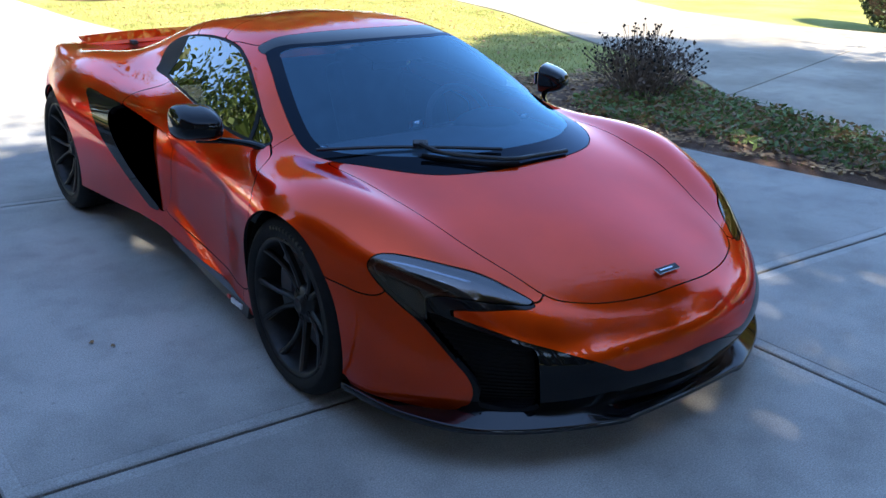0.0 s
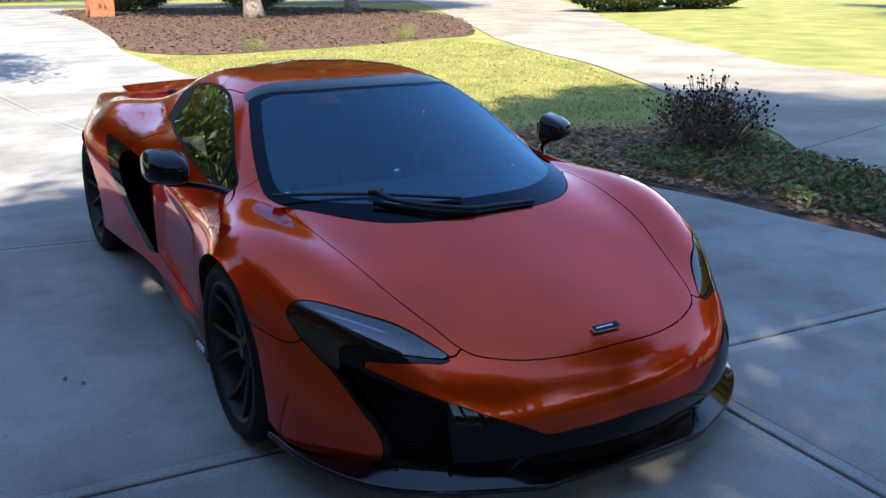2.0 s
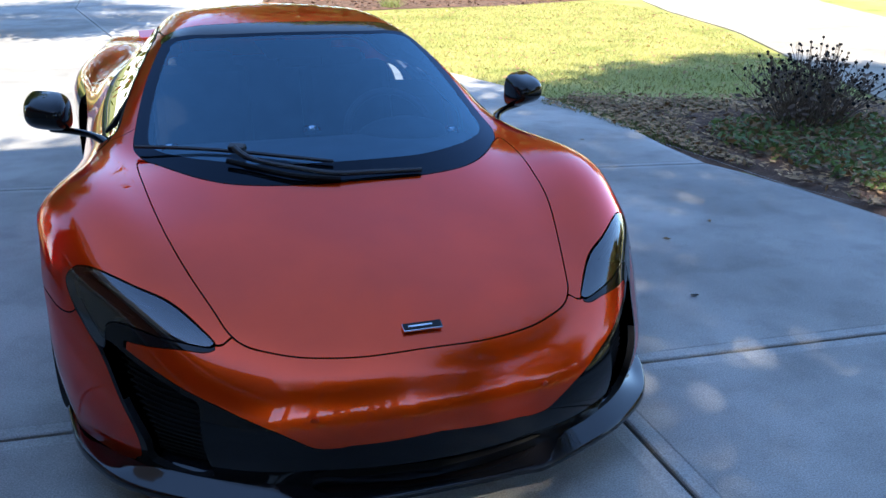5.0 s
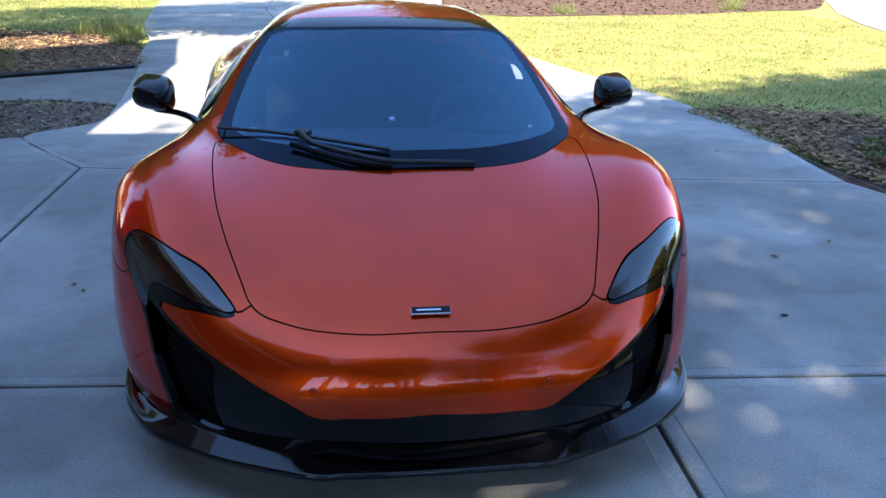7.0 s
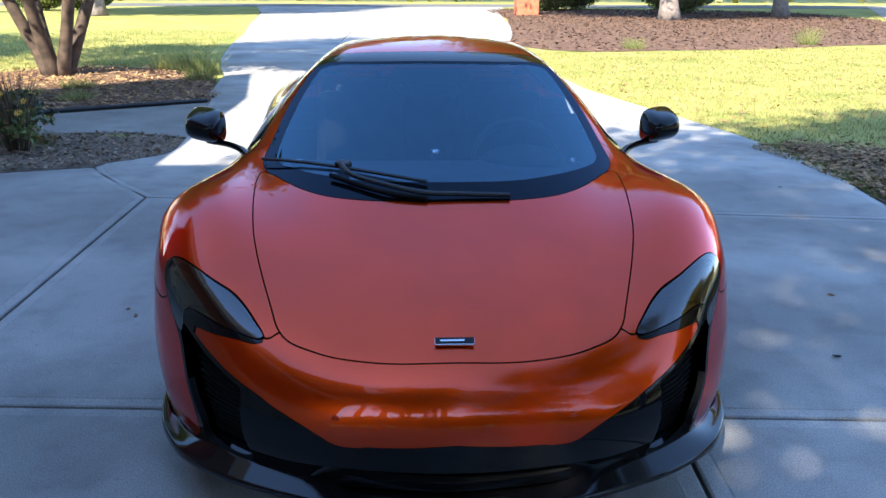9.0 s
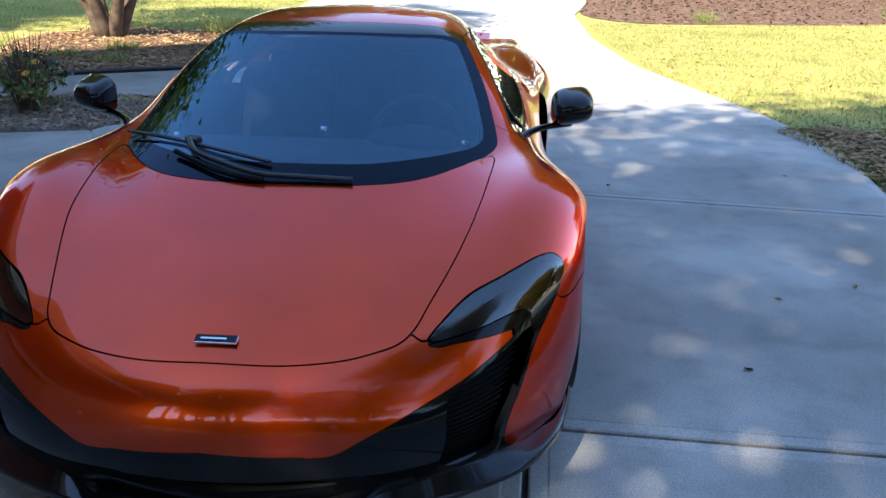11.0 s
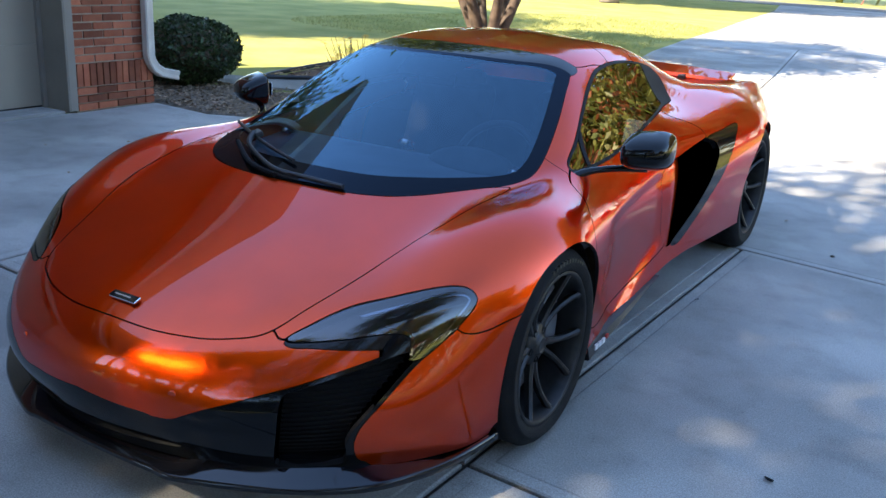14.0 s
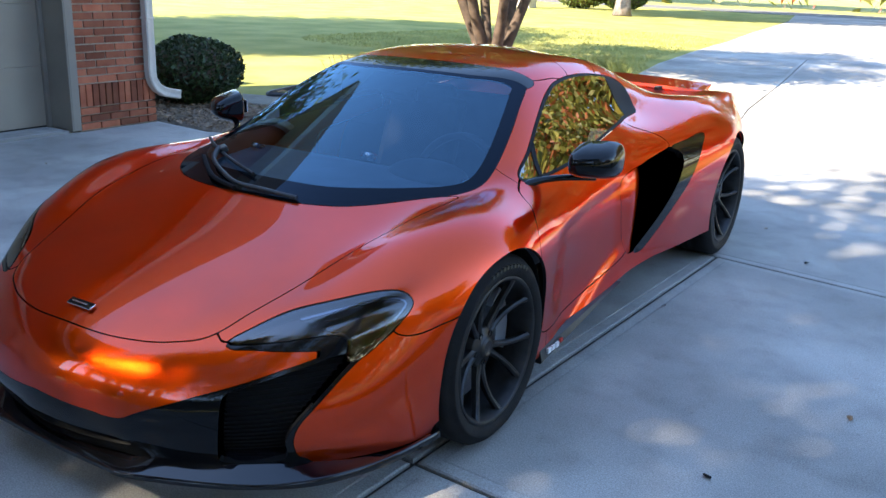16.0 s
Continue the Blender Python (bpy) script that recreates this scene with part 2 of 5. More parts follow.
def turned(bm, profile, steps=64, m=None):
    """Turn a profile of (across, radius) pairs round the x axis."""
    rings = []
    for k in range(steps):
        a = 2 * math.pi * k / steps
        rings.append([bm.verts.new((x, r * math.cos(a), r * math.sin(a))) for x, r in profile])
    for k in range(steps):
        a, b = rings[k], rings[(k + 1) % steps]
        for i in range(len(profile) - 1):
            bm.faces.new((a[i], a[i + 1], b[i + 1], b[i]))
    if m is not None:
        bmesh.ops.transform(bm, matrix=m, verts=[v for r in rings for v in r])


def thing(name, label, category, group="", kind="", at=(0, 0, 0)):
    ob = new(name)
    ob.location = at
    return tagged(ob, label, category, group, kind)


# ---- cutting curved sheets ----
def rounded(points, steps=8, loop=True):
    """A smooth closed (or open) line through a few points in a plane."""
    p = np.array(points, float)
    out = []
    n = len(p)
    for i in range(n if loop else n - 1):
        a, b, c, d = (p[(i + k) % n] if loop else p[min(max(i + k, 0), n - 1)] for k in (-1, 0, 1, 2))
        for s in np.arange(steps) / steps:
            out.append(.5 * (2 * b + (c - a) * s + (2 * a - 5 * b + 4 * c - d) * s ** 2 + (3 * b - a - 3 * c + d) * s ** 3))
    if not loop:
        out.append(p[-1])
    return np.array(out)


def signed(q, line):
    """Signed distance of the points q (n, 2) to a closed line: negative inside."""
    a, b = line, np.roll(line, -1, 0)
    best, inside = np.full(len(q), 1e9), np.zeros(len(q), bool)
    for (ax, ay), (bx, by) in zip(a, b):
        dx, dy = bx - ax, by - ay
        s = np.clip(((q[:, 0] - ax) * dx + (q[:, 1] - ay) * dy) / (dx * dx + dy * dy + 1e-15), 0, 1)
        best = np.minimum(best, np.hypot(q[:, 0] - ax - s * dx, q[:, 1] - ay - s * dy))
        if ay != by:
            inside ^= ((ay > q[:, 1]) != (by > q[:, 1])) & (q[:, 0] < (bx - ax) * (q[:, 1] - ay) / (by - ay) + ax)
    return np.where(inside, -best, best)


class Skin:
    """A piece of the car's skin: points, normals and triangles."""

    def __init__(self, p, n, f):
        self.p, self.n, self.f = p, n, f
        self.edge = np.zeros(len(f), bool)

    def clip(self, field):
        """What lies where the field is below zero, cut cleanly along its zero line."""
        p, n, f = self.p, self.n, self.f
        low = field < 0
        count = low[f].sum(1)
        keep = f[count == 3]
        mixed = f[(count == 1) | (count == 2)]
        if len(mixed) == 0:
            return Skin(p, n, keep).tidy()
        odd = np.where(low[mixed].sum(1) == 1, low[mixed].argmax(1), (~low[mixed]).argmax(1))
        k = np.arange(len(mixed))
        a, b, c = mixed[k, odd], mixed[k, (odd + 1) % 3], mixed[k, (odd + 2) % 3]
        pairs = np.sort(np.concatenate([np.stack([a, b], 1), np.stack([a, c], 1)]), axis=1)
        uniq, back = np.unique(pairs, axis=0, return_inverse=True)
        back = back.ravel()
        i, j = uniq.T
        s = (field[i] / (field[i] - field[j]))[:, None]
        np_, nn_ = p[i] + (p[j] - p[i]) * s, n[i] + (n[j] - n[i]) * s
        nn_ /= np.linalg.norm(nn_, axis=1, keepdims=True) + 1e-12
        ab, ac = back[:len(mixed)] + len(p), back[len(mixed):] + len(p)
        one = low[a]
        tris = [keep, np.stack([a, ab, ac], 1)[one], np.stack([ab, b, c], 1)[~one], np.stack([ab, c, ac], 1)[~one]]
        return Skin(np.concatenate([p, np_]), np.concatenate([n, nn_]), np.concatenate(tris)).tidy()

    def tidy(self):
        used, back = np.unique(self.f, return_inverse=True)
        return Skin(self.p[used], self.n[used], back.reshape(self.f.shape))

    def split(self, field, gap=.0022):
        return self.clip(field(self) + gap), self.clip(-(field(self) - gap))

    def mirrored(self):
        s = Skin(self.p * (-1, 1, 1), self.n * (-1, 1, 1), self.f[:, ::-1])
        s.edge = self.edge
        return s

    def plus(self, other):
        s = Skin(np.concatenate([self.p, other.p]), np.concatenate([self.n, other.n]), np.concatenate([self.f, other.f + len(self.p)]))
        s.edge = np.r_[self.edge, other.edge]
        return s

    def pieces(self):
        """The connected pieces, each as a skin of its own."""
        mark = np.arange(len(self.p))
        while True:
            low = mark[self.f].min(1)
            then = mark.copy()
            for c in range(3):
                np.minimum.at(then, self.f[:, c], low)
            if (then == mark).all():
                break
            mark = then
        return [Skin(self.p, self.n, self.f[mark[self.f[:, 0]] == m]).tidy() for m in np.unique(mark[self.f[:, 0]])]

    def rim(self):
        """Border edges, but for those on the centre line, each as a pair in the order of its face."""
        e = np.concatenate([self.f[:, [0, 1]], self.f[:, [1, 2]], self.f[:, [2, 0]]])
        key, first, many = np.unique(np.sort(e, 1), axis=0, return_index=True, return_counts=True)
        e = e[first[many == 1]]
        return e[~((abs(self.p[e[:, 0], 0]) < 1e-4) & (abs(self.p[e[:, 1], 0]) < 1e-4))]

    def lipped(self, depth=.012):
        """The piece with its borders folded inwards, as sheet metal is."""
        e = self.rim()
        a, b = self.p[e[:, 0]], self.p[e[:, 1]]
        na, nb = self.n[e[:, 0]], self.n[e[:, 1]]
        side = np.cross(b - a, na)
        side /= np.linalg.norm(side, axis=1, keepdims=True) + 1e-12
        base, k = len(self.p), len(e)
        p = np.concatenate([self.p, a, b, b - nb * depth, a - na * depth])
        n = np.concatenate([self.n, side, side, side, side])
        r = np.arange(k) + base
        f = np.concatenate([self.f, np.stack([r + k, r, r + 3 * k], 1), np.stack([r + k, r + 3 * k, r + 2 * k], 1)])
        s = Skin(p, n, f)
        s.edge = np.r_[np.zeros(len(self.f), bool), np.ones(2 * k, bool)]
        return s

    def sunk(self, shift):
        """The piece moved by shift (n, 3), with walls from where its border was: a recess."""
        e = self.rim()
        a, b = self.p[e[:, 0]], self.p[e[:, 1]]
        moved = self.p + shift
        c, d = moved[e[:, 1]], moved[e[:, 0]]
        side = -np.cross(b - a, d - a)
        side /= np.linalg.norm(side, axis=1, keepdims=True) + 1e-12
        base, k = len(moved), len(e)
        r = np.arange(k) + base
        f = np.concatenate([self.f, np.stack([r, r + k, r + 2 * k], 1), np.stack([r, r + 2 * k, r + 3 * k], 1)])
        return Skin(np.concatenate([moved, a, b, c, d]), np.concatenate([self.n, side, side, side, side]), f)

    def make(self, name, mat, parent, label=""):
        ob = raw(name, self.p, self.f, mat, parent, label, normals=self.n)
        # Folded edges are flat black, the shade of the panel gaps put into colour.
        if self.edge.any():
            ob.data.materials.append(SHADOW_BLACK)
            ob.data.polygons.foreach_set("material_index", self.edge.astype(np.int32))
        return ob


# ---- ground, driveway and beds ----
def slab_mesh(points, top=0.0, depth=.1, shrink=.0, bevel=.006, border=0.0):
    """A flat piece with the given outline, its upper edge eased."""
    bm = bmesh.new()
    centre = sum((Vector((*p, 0)) for p in points), Vector()) / len(points)
    f = bm.faces.new([bm.verts.new((p[0], p[1], top)) for p in points])
    f.normal_update()
    if f.normal.z < 0:
        f.normal_flip()
    if shrink:
        bmesh.ops.inset_region(bm, faces=[f], thickness=shrink, use_even_offset=True, use_boundary=True)
        bmesh.ops.delete(bm, geom=[g for g in bm.faces if g is not f], context="FACES")
    if bevel:
        made = bmesh.ops.inset_region(bm, faces=[f], thickness=bevel, use_even_offset=True, use_boundary=True)
        edge = {v for g in made["faces"] for v in g.verts} - set(f.verts)
        for v in edge:
            v.co.z -= bevel * .7
    if border:
        made = bmesh.ops.inset_region(bm, faces=[f], thickness=border, use_even_offset=True, use_boundary=True)
        for g in made["faces"]:
            g.material_index = 1
        lip = bmesh.ops.inset_region(bm, faces=[f], thickness=.006, use_even_offset=True, use_boundary=True)
        for v in f.verts:
            v.co.z += .0025
    rim = [e for e in bm.edges if e.is_boundary]
    low = bmesh.ops.extrude_edge_only(bm, edges=rim)
    for v in low["geom"]:
        if isinstance(v, bmesh.types.BMVert):
            v.co.z = top - depth
    bmesh.ops.triangulate(bm, faces=[g for g in bm.faces if len(g.verts) > 4])
    return bm


ground = bmesh.new()
bmesh.ops.create_grid(ground, x_segments=60, y_segments=60, size=1500)
ground = part("ground", ground, GRASS)
ground.location.z = -.03
tagged(ground, "sunlit autumn lawn, yellow-green and closely mown", "lawn", kind="structure")


def front_joint(x):
    return -.23 - .066 * x


def back_joint(x):
    return 2.737 - .146 * x


driveway = thing("driveway", "pale grey brushed concrete driveway of large slabs with dark joints", "driveway", kind="structure")
L = -1.91
bed_edge = rounded([(3.46, front_joint(3.46)), (3.42, .05), (3.35, .65), (3.31, 1.1), (3.26, 1.55), (3.18, 2.0), (3.10, back_joint(3.10))], 5, False).tolist()
far_right = rounded([(3.10, back_joint(3.10)), (3.14, 2.9), (3.24, 3.7), (3.22, 4.7), (3.12, 5.7), (2.77, 7.4), (2.4, 9.4)], 4, False).tolist()
far_left = rounded([(-2.55, 8.2), (-2.36, 6.8), (-2.2, 5.3), (-2.2, 4.6), (-2.6, 4.04), (L, back_joint(L))], 4, False).tolist()
slabs = [
    [(L, front_joint(L)), (.782, front_joint(.782)), (.918, back_joint(.918)), (L, back_joint(L))],
    [(.782, front_joint(.782))] + bed_edge + [(.918, back_joint(.918))],
    [(L, -3.3), (.637, -3.4), (.782, front_joint(.782)), (L, front_joint(L))],
    [(.637, -3.4), (3.5, -3.5), (3.46, front_joint(3.46)), (.782, front_joint(.782))],
    [(-4.91, front_joint(-4.9)), (L, front_joint(L)), (L, back_joint(L)), (-2.6, 4.04), (-3.3, 3.82), (-4.1, 3.42), (-4.88, 3.5), (-4.88, 2.6), (-4.91, 2.55)],
    [(-4.91, -3.2), (L, -3.3), (L, front_joint(L)), (-4.91, front_joint(-4.9))],
    [(-5.31, -2.47), (-4.93, -2.47), (-4.93, 2.55), (-5.31, 2.55)],
    [(L, -9.4), (.45, -9.4), (.637, -3.4), (L, -3.3)],
    [(.45, -9.4), (4.1, -9.4), (3.5, -3.5), (.637, -3.4)],
    [(-4.91, -6.4), (L, -6.4), (L, -3.3), (-4.91, -3.2)],
    [(L, back_joint(L)), (.5, back_joint(.5)), (-.6, 9.2), (-2.72, 8.9), (-2.55, 8.2)] + far_left[1:-1],
    [(.5, back_joint(.5))] + far_right + [(-.6, 9.2)],
    [(-2.72, 8.9), (-.6, 9.2), (-.98, 12.6), (-3.3, 12.6), (-3.0, 11.4)],
    [(-.6, 9.2), (2.4, 9.4), (2.2, 13.0), (-.98, 12.6)],
    [(-3.3, 12.6), (-.98, 12.6), (-1.7, 18.3), (-4.2, 18.5), (-3.65, 14.4)],
    [(-.98, 12.6), (2.2, 13.0), (2.3, 18.4), (-1.7, 18.3)],
    [(-4.2, 18.5), (-1.7, 18.3), (-1.7, 27.5), (-5.3, 27.5), (-4.6, 22.5)],
    [(-1.7, 18.3), (2.3, 18.4), (2.9, 22.5), (3.4, 27.5), (-1.7, 27.5)],
    [(-5.3, 27.5), (3.4, 27.5), (4.3, 40), (-6.8, 40)],
    [(-6.8, 40), (4.3, 40), (5.5, 50), (-8.6, 50)],
]
for outline in slabs:
    ob = part("slab", slab_mesh(outline, .014 if outline[0][0] == -5.31 else -.002, .1, .009, .006, .05), CONCRETE, driveway)
    ob.data.materials.append(TOOLED)
bm = slab_mesh([(-4.6, -6.2), (-1.8, -9), (3.5, -9), (3.5, -.2), (3.0, 2.3), (2.6, 7), (2.0, 13), (2.1, 18), (3.1, 27), (4, 48), (-8, 48), (-5.1, 27), (-3.4, 14), (-2.4, 8.6), (-2.1, 4.4), (-2.5, 3.8), (-4.6, 3.1)], -.016, .02, 0, 0)
part("joint_filler", bm, JOINT, driveway)

court = thing("second_driveway", "pale concrete drive branching off past the lawn", "driveway", kind="structure")
court_slabs = [
    [(4.78, .7), (4.7, -6), (12.5, -6), (12.2, 4.4), (5.38, 2.66), (5.15, 1.8)],
    [(5.38, 2.66), (12.2, 4.4), (11.95, 6.2), (12.4, 8.7), (13.4, 10.6), (9.5, 11), (9.2, 10.2), (7.5, 6.6), (6.33, 3.95), (5.9, 3.3)],
    [(9.5, 11), (13.4, 10.6), (14.5, 12.6), (16.5, 16.6), (12, 18), (10.7, 14.8)],
    [(12, 18), (16.5, 16.6), (24, 28), (40, 52), (30, 56), (15.5, 25)],
    [(12.2, 4.4), (16.2, 6.9), (30, 9.0), (30, 3.5), (12.3, -1)],
]
for outline in court_slabs:
    part("slab", slab_mesh(outline, -.005, .1, .01, .005), TAN_CONCRETE, court)
tagged(part("road", slab_mesh([(-90, 50.5), (90, 50.5), (90, 57), (-90, 57)], -.012, .1, 0, 0), ASPHALT), "grey asphalt street beyond the lawn", "road", kind="structure")
path_walk = part("garden_path", slab_mesh([(-2.21, 5.5), (-2.9, 5.82), (-3.6, 5.76), (-4.4, 5.36), (-5.2, 5.02), (-9, 4.92), (-9, 5.5), (-6, 5.5), (-5.2, 5.75), (-4.7, 6.3), (-4.2, 6.95), (-2.5, 8.05), (-2.33, 6.8)], -.006, .1, 0, .006), PATH_CONCRETE)
tagged(path_walk, "narrow concrete garden path", "path", kind="structure")


def bed(name, outline, mat, label, rise=.035, step=.12):
    """A slightly mounded bed with an uneven surface."""
    line = rounded(outline, 5)
    lo, hi = line.min(0), line.max(0)
    nx, ny = int((hi[0] - lo[0]) / step) + 2, int((hi[1] - lo[1]) / step) + 2
    xs, ys = np.meshgrid(np.linspace(lo[0], hi[0], nx), np.linspace(lo[1], hi[1], ny), indexing="ij")
    q = np.stack([xs.ravel(), ys.ravel()], 1)
    d = signed(q, line)
    z = np.array([noise.noise(Vector((x * 2.2, y * 2.2, 0))) for x, y in q]) * .02 + np.clip(-d / .25, 0, 1) * rise - .028
    k = np.arange(nx * ny).reshape(nx, ny)
    quads = np.stack([k[:-1, :-1], k[1:, :-1], k[1:, 1:], k[:-1, 1:]], 2).reshape(-1, 4)
    tri = np.concatenate([quads[:, [0, 1, 2]], quads[:, [0, 2, 3]]])
    s = Skin(np.c_[q, z], np.tile((0., 0., 1.), (len(q), 1)), tri).clip(d)
    s.f = s.f if np.cross(s.p[s.f[0, 1]] - s.p[s.f[0, 0]], s.p[s.f[0, 2]] - s.p[s.f[0, 0]])[2] > 0 else s.f[:, ::-1]
    ob = raw(name, s.p, s.f, mat, smooth=True)
    return tagged(ob, label, "flower bed", kind="structure"), line


# ---- car body: eight rails of one side, each from the lip under the nose over the car to the tail ----
RAILS = [
    # centre line
    [(0, -1, .17), (0, -1.055, .3), (0, -1.04, .41), (0, -.955, .5), (0, -.65, .615), (0, -.35, .705), (0, 0, .82), (0, .25, .915), (0, .55, 1.03),
     (0, .85, 1.13), (0, 1.3, 1.18), (0, 1.75, 1.143), (0, 2.2, 1.04), (0, 2.65, .92), (0, 3.05, .86), (0, 3.38, .84), (0, 3.45, .5)],
    # middle of hood, windscreen and roof
    [(.27, -.96, .17), (.279, -1.015, .301), (.278, -.994, .406), (.279, -.905, .497), (.28, -.617, .612), (.3, -.329, .705), (.32, .021, .812), (.32, .27, .903), (.31, .57, 1.015),
     (.3, .87, 1.123), (.29, 1.3, 1.166), (.28, 1.75, 1.12), (.28, 2.2, 1.02), (.3, 2.65, .9), (.32, 3.05, .85), (.33, 3.36, .83), (.33, 3.42, .5)],
    # hood edge, windscreen pillar, roof edge
    [(.48, -.885, .17), (.488, -.937, .301), (.49, -.907, .408), (.473, -.805, .524), (.505, -.598, .611), (.56, -.349, .695), (.61, .002, .755), (.613, .272, .791), (.592, .57, .924),
     (.508, .88, 1.068), (.48, 1.3, 1.108), (.478, 1.75, 1.070), (.51, 2.2, .955), (.53, 2.6, .885), (.55, 3, .86), (.58, 3.32, .83), (.6, 3.38, .5)],
    # fender crest, side window
    [(.64, -.78, .17), (.651, -.815, .301), (.646, -.786, .423), (.652, -.678, .554), (.693, -.504, .645), (.726, -.28, .729), (.745, .021, .771), (.722, .3, .782), (.699, .6, .839),
     (.66, .92, .93), (.63, 1.3, .96), (.63, 1.75, .9), (.65, 2.2, .9), (.68, 2.6, .895), (.7, 2.98, .87), (.72, 3.28, .83), (.74, 3.34, .5)],
    # shoulder
    [(.755, -.65, .17), (.774, -.677, .301), (.767, -.622, .431), (.802, -.51, .569), (.842, -.368, .643), (.864, -.205, .707), (.872, .02, .74), (.845, .28, .727), (.799, .6, .739),
     (.79, .95, .77), (.79, 1.3, .79), (.8, 1.72, .81), (.815, 2.18, .835), (.825, 2.58, .84), (.8, 2.9, .825), (.77, 3.16, .795), (.78, 3.22, .5)],
    # upper side
    [(.83, -.53, .17), (.848, -.542, .3), (.863, -.481, .431), (.894, -.373, .532), (.925, -.261, .571), (.944, -.14, .616), (.958, .021, .643), (.924, .281, .611), (.873, .6, .6),
     (.856, .95, .6), (.862, 1.3, .62), (.89, 1.72, .66), (.925, 2.18, .7), (.94, 2.58, .71), (.9, 2.88, .695), (.84, 3.1, .68), (.83, 3.15, .48)],
    # lower side
    [(.87, -.44, .17), (.889, -.429, .27), (.91, -.38, .36), (.926, -.3, .41), (.94, -.2, .44), (.951, -.1, .46), (.959, .02, .46), (.921, .281, .41), (.866, .6, .385),
     (.853, .95, .37), (.866, 1.3, .375), (.905, 1.72, .42), (.935, 2.18, .5), (.948, 2.58, .52), (.915, 2.86, .52), (.86, 3.06, .52), (.85, 3.1, .42)],
    # sill
    [(.885, -.35, .17), (.898, -.344, .201), (.907, -.31, .21), (.912, -.26, .21), (.916, -.18, .2), (.918, -.1, .19), (.92, .02, .18), (.9, .3, .17), (.89, .6, .165),
     (.89, .95, .16), (.89, 1.3, .165), (.9, 1.72, .18), (.92, 2.18, .2), (.93, 2.58, .22), (.9, 2.84, .26), (.85, 3.04, .3), (.84, 3.07, .35)],
]


def spline(knots, values, at):
    """Natural cubic spline through values (n, ...) at knots, read off at the given places."""
    n = len(knots)
    h = np.diff(knots)
    a = np.zeros((n, n))
    a[0, 0] = a[-1, -1] = 1
    r = np.zeros(values.shape)
    for i in range(1, n - 1):
        a[i, i - 1], a[i, i], a[i, i + 1] = h[i - 1], 2 * (h[i - 1] + h[i]), h[i]
        r[i] = 6 * ((values[i + 1] - values[i]) / h[i] - (values[i] - values[i - 1]) / h[i - 1])
    m = np.linalg.solve(a, r.reshape(n, -1)).reshape(values.shape)
    i = np.clip(np.searchsorted(knots, at) - 1, 0, n - 2)
    wide = (slice(None),) + (None,) * (values.ndim - 1)
    d, e, g = (at - knots[i])[wide], (knots[i + 1] - at)[wide], h[i][wide]
    return (m[i] * e ** 3 + m[i + 1] * d ** 3) / (6 * g) + (values[i] / g - m[i] * g / 6) * e + (values[i + 1] / g - m[i + 1] * g / 6) * d


def chord(net, axis):
    """Knots along one axis of a net of points, by the mean length of its steps."""
    steps = np.linalg.norm(np.diff(net, axis=axis), axis=2).mean(1 - axis)
    return np.r_[0, np.cumsum(steps ** .75)]


